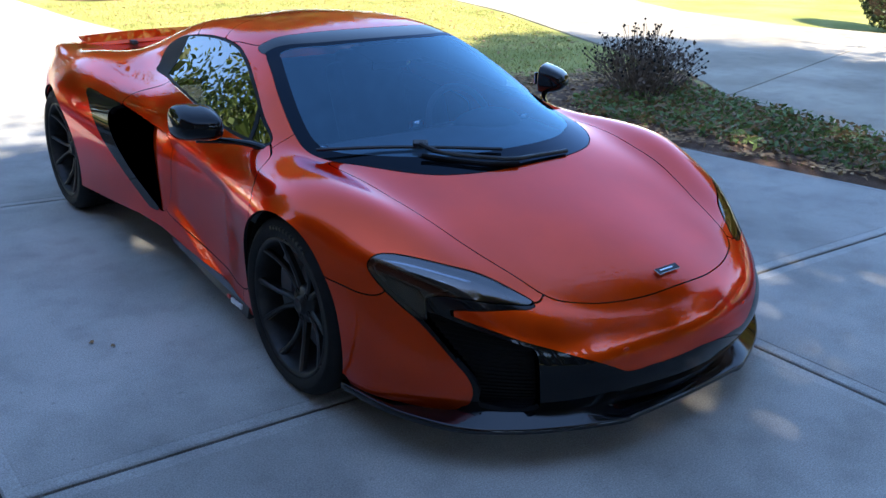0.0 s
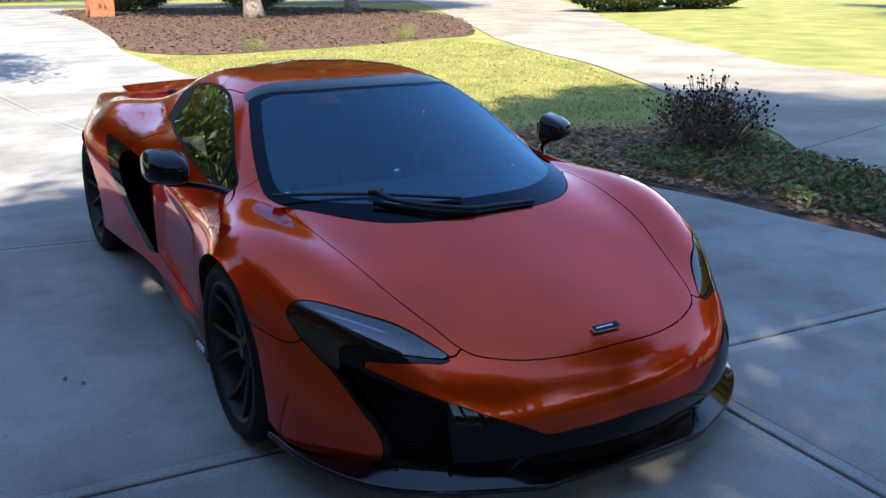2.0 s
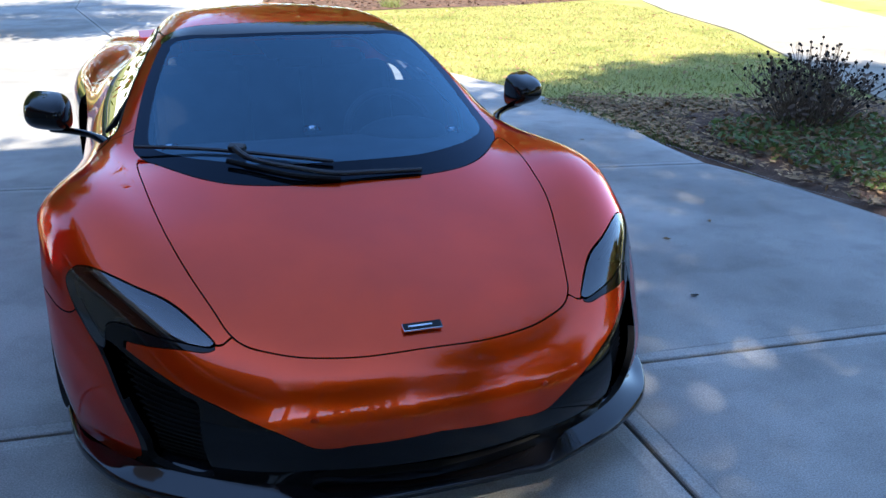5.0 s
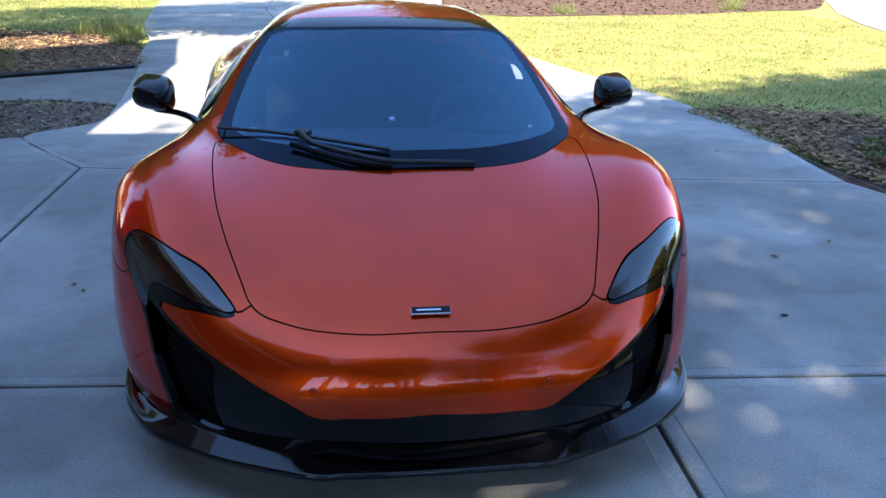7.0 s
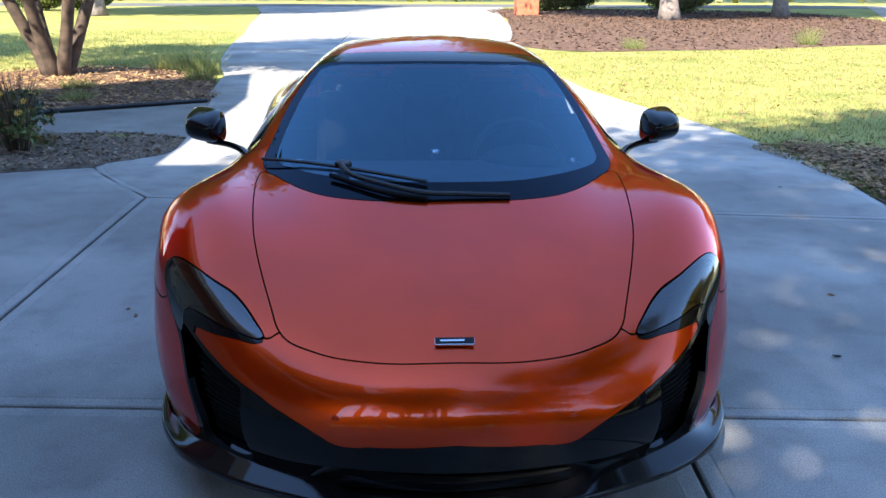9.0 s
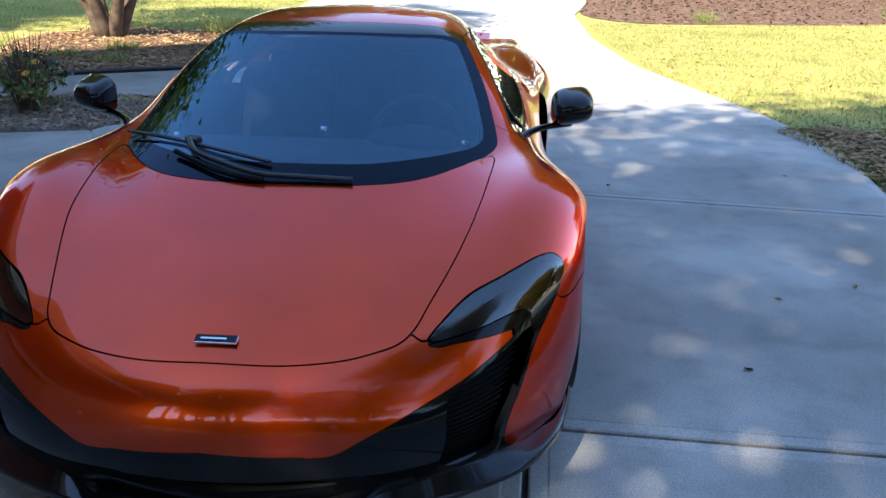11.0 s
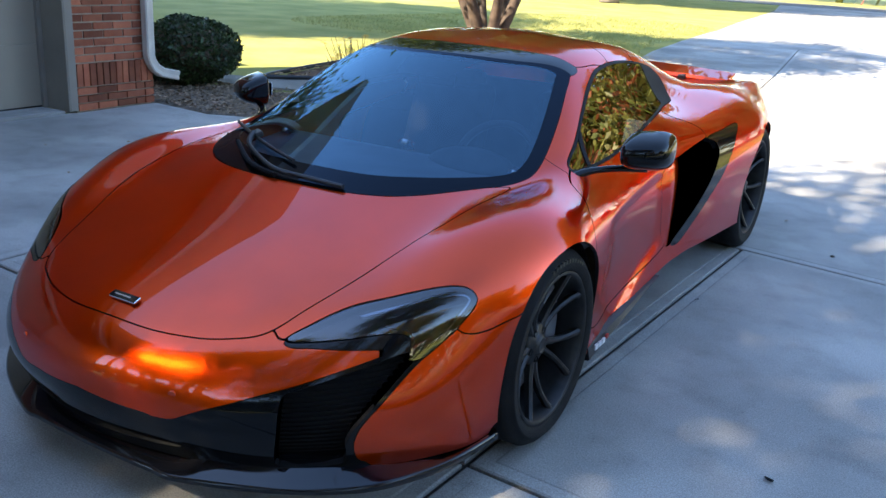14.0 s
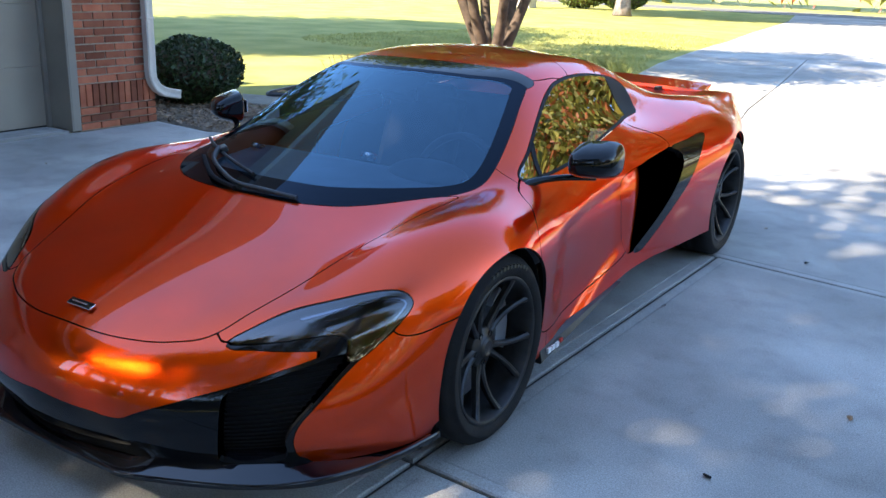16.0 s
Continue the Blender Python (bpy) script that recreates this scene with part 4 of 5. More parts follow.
# ---- splitter, sills, wing, mirrors ----
lip = rounded([(0, -1.030), (.14, -1.028), (.24, -1.024), (.31, -1.020), (.47, -.955), (.61, -.880), (.75, -.765), (.83, -.635), (.876, -.505), (.905, -.325)], 6, False)
bm = bmesh.new()
for sign in (1, -1):
    rows = []
    for i, (x, y) in enumerate(lip):
        s = i / (len(lip) - 1)
        inward = np.array([-.8 * x, .25 - y])
        inward = inward / np.hypot(*inward)
        ramp = min(1, max(0, (x - .27) / .14))
        ramp = ramp * ramp * (3 - 2 * ramp)
        blade = min(1, max(0, (x - .66) / .17))
        blade = blade * blade * (3 - 2 * blade)
        low = .134 + .010 * s ** 4
        crest = .176 - .018 * min(1, max(0, (y + .62) / .25))
        inner = .10 + .065 * ramp
        mix = lambda a, b: a + (b - a) * blade
        row = []
        for inset, z in ((.016, low), (.000, low + .005), (.002, low + mix(.016, .024)), (.008, low + mix(.020, .027)), (mix(.050, .028), mix(low + .022 + .026 * ramp, low + .024)), (mix(.078, .052), mix(low + .024 + .044 * ramp, crest - .010)),
                         (mix(inner, .085), mix(low + .024 + .056 * ramp, crest)), (mix(inner, .095), low + .004)):
            px, py = np.array([x, y]) + inward * inset
            row.append(bm.verts.new((sign * px, py, z)))
        rows.append(row)
    for p, q in zip(rows, rows[1:]):
        for i in range(8):
            bm.faces.new((p[i], q[i], q[(i + 1) % 8], p[(i + 1) % 8]))
    bm.faces.new(rows[-1])
bmesh.ops.recalc_face_normals(bm, faces=bm.faces)
part("front_splitter", bm, LACQUER, car, "gloss black front splitter", True)

for sign in (1, -1):
    bm = bmesh.new()
    rows = []
    for s in np.linspace(0, 1, 16):
        y = .355 + .80 * s
        out, low = .903 - .022 * s, .142 + .092 * s
        tall = .052 * (1 - s) + .006
        rows.append([bm.verts.new((sign * x, y, z)) for x, z in ((.76, low + .004), (out, low), (out + .006, low + .006), (out - .003, low + tall * .8), (out - .02, low + tall), (.76, low + tall + .004))])
    for p, q in zip(rows, rows[1:]):
        for i in range(6):
            bm.faces.new((p[i], p[(i + 1) % 6], q[(i + 1) % 6], q[i]))
    bm.faces.new(rows[0])
    bm.faces.new(rows[-1])
    bmesh.ops.recalc_face_normals(bm, faces=bm.faces)
    skirt = part("side_skirt", bm, SATIN_BLACK, car, "black side skirt with a small white number bar")
    bm = bmesh.new()
    for k in range(3):
        box(bm, (sign * .9055 - .004, .405 + .034 * k, .166), (sign * .9055 + .004, .430 + .034 * k, .186), .001)
    part("number_bars", bm, WHITE_MARK, skirt)
    bm = bmesh.new()
    box(bm, (sign * .9045 - .004, .512, .176), (sign * .9045 + .004, .532, .190), .001)
    part("red_bar", bm, RED_MARK, skirt)

bm = bmesh.new()
rows = []
for x in np.linspace(-.575, .575, 15):
    bow = 1 - (x / .575) ** 2
    rows.append([bm.verts.new(v) for v in ((x, 3.10 + .02 * bow, .870 + .012 * bow), (x, 3.27 + .03 * bow, .897 + .016 * bow), (x, 3.28 + .03 * bow, .893 + .016 * bow), (x, 3.27 + .03 * bow, .888 + .015 * bow), (x, 3.10 + .02 * bow, .838 + .011 * bow), (x, 3.085 + .02 * bow, .852 + .011 * bow))])
for p, q in zip(rows, rows[1:]):
    for i in range(6):
        bm.faces.new((p[i], p[(i + 1) % 6], q[(i + 1) % 6], q[i]))
bm.faces.new(rows[0])
bm.faces.new(rows[-1])
bmesh.ops.recalc_face_normals(bm, faces=bm.faces)
part("rear_wing", bm, PAINT, car, "orange rear wing across the tail")
for x in (-.3, .3):
    bm = bmesh.new()
    box(bm, (x - .02, 3.06, .76), (x + .02, 3.2, .875), .006)
    part("wing_support", bm, SATIN_BLACK, car)

for sign in (1, -1):
    bm = bmesh.new()
    bmesh.ops.create_uvsphere(bm, u_segments=32, v_segments=20, radius=1)
    for v in bm.verts:
        x, y, z = v.co
        e = .60
        x, y, z = (math.copysign(abs(c) ** e, c) for c in (x, y, z))
        y = y * (.143 if y < 0 else .028)
        v.co = (sign * (.931 + x * .079 - .105 * y), .675 + y + .047 * x, .859 + z * (.072 - .20 * max(0, -y)) + .003 * x)
    housing = part("door_mirror", bm, GLOSS_BLACK, car, "gloss black door mirror on a slender arm", True)
    bm = bmesh.new()
    line = rounded([(.735, .45, .765), (.775, .515, .785), (.84, .585, .795), (.93, .655, .797)], 5, False)
    tube(bm, [(sign * x, y, z) for x, y, z in line], [.021 - .006 * min(1, i / 6) for i in range(len(line))], 10)
    for v in bm.verts:
        v.co.z = .79 + (v.co.z - .79) * .8
    part("mirror_arm", bm, GLOSS_BLACK, housing, smooth=True)
    bm = bmesh.new()
    box(bm, (-.045, -.003, -.030), (.045, .003, .030), .002, pose(sign * .926, .6995, .859, 0, 0, sign * 3))
    part("mirror_glass", bm, SILVER, housing)

# ---- badge, wipers, lamp details ----
bm = bmesh.new()
box(bm, (-.052, -.0135, -.004), (.052, .0135, .004), .003, pose(.003, -.888, .5395, 21))
badge = part("badge", bm, SILVER, car, "small dark badge with a silver rim")
bm = bmesh.new()
box(bm, (-.0505, -.0118, .0), (.0505, .0118, .0052), .001, pose(.003, -.888, .5395, 21))
part("badge_field", bm, GLOSS_BLACK, badge)
bm = bmesh.new()
box(bm, (-.038, -.0028, .0), (.026, .0028, .0058), .001, pose(.003, -.888, .5395, 21))
part("badge_bar", bm, SILVER, badge)

for sign in (1, -1):
    bm = bmesh.new()
    turned(bm, [(-.004, .0105), (.0008, .0105), (.0016, .0092), (.0016, 0)], 20, pose(sign * .300, -.9985, .380, 0, 6, -90 + sign * 16))
    part("parking_sensor", bm, PAINT, car)

bm = bmesh.new()
tube(bm, rounded([(-.645, .235, .802), (-.48, .10, .815), (-.329, .0, .815), (-.19, -.07, .806), (-.05, -.12, .792)], 4, False).tolist(), .0065, 6)
wiper = part("wiper", bm, SATIN_BLACK, car, "black wiper resting across the cowl")
bm = bmesh.new()
tube(bm, rounded([(-.345, .0, .83), (-.30, -.07, .805), (-.17, -.15, .785), (-.06, -.195, .772), (.06, -.198, .768), (.22, -.195, .762)], 4, False).tolist(), [.011] * 4 + [.0085] * 17, 8)
part("wiper_arm", bm, SATIN_BLACK, wiper)
bm = bmesh.new()
tube(bm, rounded([(-.375, -.05, .80), (-.2, -.175, .772), (-.05, -.215, .758)], 4, False).tolist(), .009, 8)
part("wiper_arm", bm, SHADOW_BLACK, wiper)
bm = bmesh.new()
box(bm, (-.028, -.015, -.010), (.028, .015, .012), .005, pose(-.335, .012, .825, 18, 0, -32))
part("wiper_joint", bm, SATIN_BLACK, wiper)

# ---- cabin ----
bm = bmesh.new()
rows = []
for x in np.linspace(-.6, .6, 13):
    b = (x / .6) ** 2
    rows.append([bm.verts.new(v) for v in ((x, -.12 + .25 * b, .70), (x, .10 + .2 * b, .745 - .02 * b), (x, .38 + .1 * b, .765 - .02 * b), (x, .55, .73), (x, .57, .5))])
for p, q in zip(rows, rows[1:]):
    for i in range(4):
        bm.faces.new((p[i], p[i + 1], q[i + 1], q[i]))
bmesh.ops.recalc_face_normals(bm, faces=bm.faces)
part("dashboard", bm, CABIN_LIGHT, car, "dark grey leather dashboard", True)
for x in (-.34, .34):
    bm = bmesh.new()
    box(bm, (x - .23, .75, .28), (x + .23, 1.25, .40), .05)
    box(bm, (-.22, -.06, 0), (.22, .06, .58), .05, pose(x, 1.26, .36, -20))
    box(bm, (-.13, -.045, 0), (.13, .045, .17), .04, pose(x * .9, 1.42, .80, -14))
    part("seat", bm, CABIN, car, "dark leather bucket seat")
bm = bmesh.new()
bmesh.ops.create_uvsphere(bm, u_segments=24, v_segments=12, radius=.09)
bmesh.ops.transform(bm, matrix=Matrix.Translation((.34, .42, .745)) @ Matrix.Diagonal((2.0, 1.2, .8, 1)), verts=bm.verts)
part("instrument_hood", bm, CABIN, car, smooth=True)
bm = bmesh.new()
ring = [Vector((.175 * math.cos(a), 0, .165 * math.sin(a))) for a in np.arange(33) * math.pi / 16]
tube(bm, [pose(.34, .62, .72, -22) @ v for v in ring], .016, 8, False)
steering = part("steering_wheel", bm, CABIN, car, "flat dark steering wheel", True)
bm = bmesh.new()
box(bm, (-.16, -.015, -.025), (.16, .015, .025), .01, pose(.34, .62, .70, -22))
part("wheel_spoke", bm, CABIN, steering)
bm = bmesh.new()
box(bm, (-.47, 1.5, .2), (.47, 1.58, .93), .02)
# Paler than the seats: its colour stands in for light from a rear window.
part("rear_bulkhead", bm, CABIN_LIGHT, car)
bm = bmesh.new()
verts = [bm.verts.new(v) for v in ((-.17, .755, 1.082), (.14, .755, 1.082), (.105, .60, 1.028), (-.135, .60, 1.028))]
bm.faces.new(verts)
bmesh.ops.solidify(bm, geom=bm.faces[:], thickness=.02)
part("sensor_panel", bm, SATIN_BLACK, car, "black sensor panel behind the top of the windscreen")
bm = bmesh.new()
box(bm, (-.09, -.012, -.028), (.09, .012, .028), .01, pose(0, .70, 1.01, 10))
part("rear_view_mirror", bm, SATIN_BLACK, car)
for x, y, z, r in ((0, .50, .768, .036), (.53, .40, .752, .03), (-.53, .40, .752, .03)):
    bm = bmesh.new()
    turned(bm, [(-.01, r), (.006, r), (.012, r * .92), (.010, r * .80), (.0, r * .72), (.0, 0)], 24, pose(x, y, z, 0, -62, 90))
    part("dash_vent", bm, SILVER, car, "round silver-rimmed vent on the dashboard", True)


# ---- beds ----
_, front_bed_line = bed("flower_bed", [(3.50, -.35), (3.46, .05), (3.39, .65), (3.35, 1.1), (3.30, 1.55), (3.22, 2.0), (3.14, 2.36), (3.18, 2.95), (3.28, 3.7), (3.26, 4.7), (3.5, 5.2), (4.2, 4.9), (5.2, 4.6), (6.3, 4.1),
                               (5.85, 3.3), (5.3, 2.6), (5.1, 1.8), (4.74, .6), (4.66, -3), (3.54, -3)], SOIL, "mulched bed with ivy, fallen leaves and a seed-head shrub")
gravel_bed, gravel_line = bed("gravel_bed", [(-3.3, 3.86), (-2.65, 4.08), (-2.17, 4.6), (-2.17, 5.2), (-2.26, 5.5), (-2.9, 5.78), (-3.6, 5.71), (-4.4, 5.31), (-5.2, 4.97), (-8, 4.87), (-8, 3.58), (-4.94, 3.53), (-4.1, 3.46)], GRAVEL, "brown wood-chip bed beside the garage", .02, .08)
tree_bed, tree_bed_line = bed("tree_bed", [(-2.52, 8.12), (-4.15, 7.1), (-4.72, 6.4), (-5.2, 5.85), (-5.5, 5.75), (-5.75, 7.0), (-5.95, 8.6), (-6.7, 10.4), (-6.6, 12.0), (-5.6, 12.8), (-4.4, 12.6), (-3.3, 11.6), (-2.68, 9.3)], SOIL, "mulched bed round a multi-stemmed tree")
island, island_line = bed("mulch_island", [(2.5, 18.9), (3.6, 16.6), (5.9, 17.0), (7.8, 17.2), (10.4, 18.6), (13, 20.5), (19, 33), (18, 44), (5.2, 47), (4.0, 34), (3.1, 25)], SOIL, "broad mulch bed under tall trees", .03, .4)

bm = bmesh.new()
tube(bm, [(x, y, .012) for x, y in rounded([(-2.56, 8.06), (-4.15, 7.06), (-4.74, 6.36), (-5.2, 5.82), (-5.5, 5.72), (-5.78, 7.0), (-5.98, 8.6)], 6, False)], .028, 6)
tagged(part("bed_edging", bm, SATIN_BLACK), "low dark edging strip round the tree bed", "edging", kind="structure")

# ---- house ----
house = thing("house", "red brick house with a garage wing and a brown shingle roof", "house", at=(-.19, .28, 0))
WALL_X, CORNER_Y, DOOR_TOP = -4.71, 3.2, 2.2
EAVE, LOW_EAVE, LEDGE = 4.4, 2.6, 2.44
EAST, NORTH = -4.01, 3.72
bm = bmesh.new()
for lo, hi in (((-13, 2.85, -.05), (WALL_X - .012, CORNER_Y - .012, LEDGE)), ((-5.05, 2.36, -.05), (WALL_X - .012, 2.85, LEDGE)), ((-5.05, -7.4, -.05), (WALL_X - .012, -2.75, LEDGE)), ((-5.05, -2.75, DOOR_TOP), (WALL_X - .012, 2.36, LEDGE))):
    box(bm, lo, hi)
garage_wall = part("wall", bm, MORTAR, house, "red brick garage wall")
bm = bmesh.new()
for lo, hi in (((-7.2, 2.85, LEDGE), (WALL_X, CORNER_Y, EAVE)), ((-13, -7.4, -.05), (-12.7, 2.85, LOW_EAVE)), ((-5.05, -7.4, LEDGE), (WALL_X, 2.85, EAVE)), ((-7.5, -7.4, LEDGE), (-7.2, CORNER_Y, EAVE))):
    box(bm, lo, hi)
part("upper_wall", bm, BRICK, house)


def hip_roof(x0, x1, y0, y1, z, rise, inset):
    """A hipped roof over a rectangle, with a flat underside."""
    bm = bmesh.new()
    xm = (x0 + x1) / 2
    v = [bm.verts.new(p) for p in ((x0, y0, z), (x1, y0, z), (x1, y1, z), (x0, y1, z), (xm, y0 + inset, z + rise), (xm, y1 - inset, z + rise))]
    for f in ((0, 1, 4), (1, 2, 5, 4), (2, 3, 5), (3, 0, 4, 5), (0, 3, 2, 1)):
        bm.faces.new([v[n] for n in f])
    bmesh.ops.recalc_face_normals(bm, faces=bm.faces)
    part("roof", bm, SHINGLE, house)


hip_roof(-7.8, EAST, -7.8, NORTH, EAVE, 3.1, .05)
hip_roof(-13.5, -7.55, -7.8, 3.62, LOW_EAVE, 1.8, 2.6)
# Added storey and gable out of view, casting the straight shade edge.
bm = bmesh.new()
box(bm, (-12, -8.0, EAVE + .03), (WALL_X - .01, -2.4, 5.4))
part("upper_storey", bm, BRICK, house)
bm = bmesh.new()
v = [bm.verts.new(p) for p in ((-4.25, -2.2, 5.3), (-12.3, -2.2, 5.3), (-12.3, -8.2, 5.3), (-4.25, -8.2, 5.3), (-4.25, -5.2, 9.0), (-12.3, -5.2, 9.0))]
for f in ((0, 1, 5, 4), (2, 3, 4, 5), (3, 0, 4), (1, 2, 5), (0, 3, 2, 1)):
    bm.faces.new([v[i] for i in f])
bmesh.ops.recalc_face_normals(bm, faces=bm.faces)
part("roof", bm, SHINGLE, house)
bm = bmesh.new()
for lo, hi in (((EAST - .03, -7.8, EAVE - .18), (EAST, NORTH, EAVE + .02)), ((-7.8, NORTH - .03, EAVE - .18), (EAST - .03, NORTH, EAVE + .02)), ((-13.4, 3.59, LOW_EAVE - .18), (-7.83, 3.62, LOW_EAVE + .02))):
    box(bm, lo, hi, .004)
part("fascia", bm, GUTTER, house)
bm = bmesh.new()
box(bm, (-7.78, CORNER_Y + .002, EAVE - .16), (EAST - .04, NORTH - .03, EAVE - .14))
box(bm, (WALL_X + .002, -7.4, EAVE - .16), (EAST - .04, CORNER_Y, EAVE - .14))
part("soffit", bm, GUTTER, house)
garage_door = None
for n in range(4):
    bm = bmesh.new()
    z0 = .030 + .540 * n
    box(bm, (-5.085, -2.70, z0), (-5.045, 2.275, z0 + .538), .002)
    panel = part("garage_door" if n == 0 else "door_section", bm, DOOR_PAINT, garage_door or house, "taupe sectional garage door, closed" if n == 0 else "")
    garage_door = garage_door or panel
bm = bmesh.new()
box(bm, (-5.075, -2.70, .012), (-5.05, 2.275, .034), .003)
part("door_seal", bm, RUBBER, garage_door)
bm = bmesh.new()
box(bm, (-5.05, 2.275, .010), (-4.69, 2.355, DOOR_TOP), .004)
jamb = part("door_jamb", bm, TRIM, house, "grey-brown painted jamb of the garage door")
for lo, hi, r in (((-5.045, 2.235, .014), (-5.005, 2.273, DOOR_TOP), .004), ((-4.725, 2.258, .004), (-4.688, 2.273, DOOR_TOP), .006)):
    bm = bmesh.new()
    box(bm, lo, hi, r)
    part("door_stop", bm, TRIM, jamb)

# downspout with ribs and a kick-out
bm = bmesh.new()
line = [(-4.655, 3.13, 4.22), (-4.655, 3.13, .46), (-4.655, 3.145, .40), (-4.655, 3.19, .335), (-4.655, 3.26, .29), (-4.655, 3.36, .265), (-4.655, 3.46, .245)]
rings = []
for i, p in enumerate(line):
    p = Vector(p)
    d = (Vector(line[min(i + 1, len(line) - 1)]) - Vector(line[max(i - 1, 0)])).normalized()
    a, b = Vector((1, 0, 0)), d.cross(Vector((1, 0, 0))).normalized()
    shape = [(-.042, -.03), (-.03, -.04), (0, -.036), (.03, -.04), (.042, -.03), (.036, 0), (.042, .03), (.03, .04), (0, .036), (-.03, .04), (-.042, .03), (-.036, 0)]
    rings.append([bm.verts.new(p + a * x + b * y * 1.15) for x, y in shape])
for r, s in zip(rings, rings[1:]):
    for q in range(12):
        bm.faces.new((r[q], r[(q + 1) % 12], s[(q + 1) % 12], s[q]))
bmesh.ops.recalc_face_normals(bm, faces=bm.faces)
bmesh.ops.solidify(bm, geom=bm.faces[:], thickness=.003)
spout = part("downspout", bm, GUTTER)
spout.location = (-.19, .28, 0)
tagged(spout, "off-white metal downspout with a kicked-out foot", "downspout")
bm = bmesh.new()
box(bm, (-4.71, 3.085, .98), (-4.608, 3.175, 1.0), .003)
part("strap", bm, GUTTER, spout)


# ---- plants ----
def leaves(count, place, size, seed, flat=0.0):
    """Many small leaves: arrays of points and quads."""
    rng = np.random.default_rng(seed)
    c = place(rng, count)
    a = rng.normal(size=(count, 3))
    if flat:
        a[:, 2] *= 1 - flat
    a /= np.linalg.norm(a, axis=1, keepdims=True)
    b = np.cross(a, np.array((0, 0, 1)) + (1 - flat) * rng.normal(size=(count, 3)) * 2)
    b /= np.linalg.norm(b, axis=1, keepdims=True)
    s = size * rng.uniform(.6, 1.4, (count, 1))
    p = np.stack([c - a * s, c + b * s * .45, c + a * s, c - b * s * .45], 1).reshape(-1, 3)
    return p, np.arange(count * 4).reshape(count, 4)


def crown(centre, size, clumps, seed, hollow=.45):
    """Leaf places in many clumps inside an uneven ellipsoid."""
    rng = np.random.default_rng(seed)
    d = rng.normal(size=(clumps, 3))
    d /= np.linalg.norm(d, axis=1, keepdims=True)
    r = rng.uniform(hollow, 1.05, (clumps, 1)) ** .7
    heads = np.array(centre) + d * r * np.array(size)
    spread = np.mean(size) * rng.uniform(.10, .22, clumps)

    def place(rng, n):
        k = rng.integers(0, clumps, n)
        return heads[k] + rng.normal(size=(n, 3)) * spread[k][:, None] * (1, 1, .7)
    return place, heads


def tree(label, at, trunk, spread, height, crown_size, mat, count, leaf, seed, bark=BARK_GREY, stems=1, clumps=60):
    rng = random.Random(seed)
    t = thing("tree", label, "tree", at=at)
    bm = bmesh.new()
    top = height - crown_size[2] * 1.5
    place, heads = crown((0, 0, height - crown_size[2]), crown_size, clumps, seed)
    for s in range(stems):
        a = 2 * math.pi * (s + .3) / stems
        r0 = 0 if stems == 1 else trunk * .95
        tip = Vector((spread * math.cos(a), spread * math.sin(a), top))
        line = [Vector((r0 * math.cos(a), r0 * math.sin(a), -.05))]
        for k in (.25, .5, 1, 2, 3, 4):
            q = line[0].lerp(tip, k / 4)
            line.append(q + Vector((rng.uniform(-.05, .05), rng.uniform(-.05, .05), 0)) * min(height, 6) * .12 * min(k, 2) / 2)
        tube(bm, line, [trunk * 1.5, trunk * 1.15, trunk, trunk * .92, trunk * .85, trunk * .75, trunk * .6], 12)
        for h in heads[s::max(1, stems * 3)]:
            m = line[-1].lerp(Vector(h), .5) + Vector((0, 0, rng.uniform(-.1, .1) * height * .1))
            tube(bm, [line[-2 if rng.random() < .4 else -1], m, Vector(h)], [trunk * .45, trunk * .25, trunk * .08], 5, False)
    part("trunk", bm, bark, t, smooth=True)
    p, f = leaves(count, place, leaf, seed + 1)
    raw("crown", p, f, mat, t)
    return t


tree("tan-barked multi-stemmed tree standing in the mulch bed", (-5.50, 11.2, 0), .098, 1.45, 7.2, (3.5, 3.4, 2.5), LEAF, 34000, .085, 11, BARK, 6, 70)
# Trees to the south: out of view, added to shade and dapple the ground.
tree("unseen tall dense tree added to shade the driveway", (-0.27, -9.63, 0), .25, .6, 15.0, (4.8, 3.2, 5.2), LEAF_AUTUMN, 6300, .11, 21, clumps=140)
tree("unseen tall dense tree added beside the house for shade", (-3.67, -8.76, 0), .2, .5, 13.45, (3.2, 2.4, 1.7), LEAF_AUTUMN, 6500, .11, 58, clumps=150)
tree("unseen tall dense tree added to shade the driveway", (4.93, -9.02, 0), .25, .6, 11.0, (4.2, 3.2, 4.0), LEAF_AUTUMN, 11500, .15, 22, clumps=100)
tree("unseen tall dense tree added to dapple the forecourt", (-3.62, -11.57, 0), .2, .5, 9.6, (2.4, 1.6, 1.9), LEAF_AUTUMN, 3200, .12, 59, clumps=110)
tree("unseen tall dense tree added beside the house for shade", (-5.9, -10.4, 0), .2, .5, 11.4, (1.15, 2.5, 2.0), LEAF_AUTUMN, 9000, .12, 83, clumps=120)
tree("unseen broad dense tree added to shade the turning place", (-4.6, -17.4, 0), .28, .8, 14.5, (5.6, 3.6, 4.2), LEAF_AUTUMN, 12000, .20, 84, clumps=130)
tree("unseen tall narrow tree added to shade the lawn", (-1.1, -10.6, 0), .2, .4, 16.8, (2.9, 2.0, 1.7), LEAF_AUTUMN, 15000, .13, 17, clumps=90)
tree("unseen tall slender tree added to dapple the driveway", (-1.55, -9.85, 0), .16, .5, 12.3, (3.8, 2.2, 2.05), LEAF_AUTUMN, 14000, .075, 61, clumps=200)
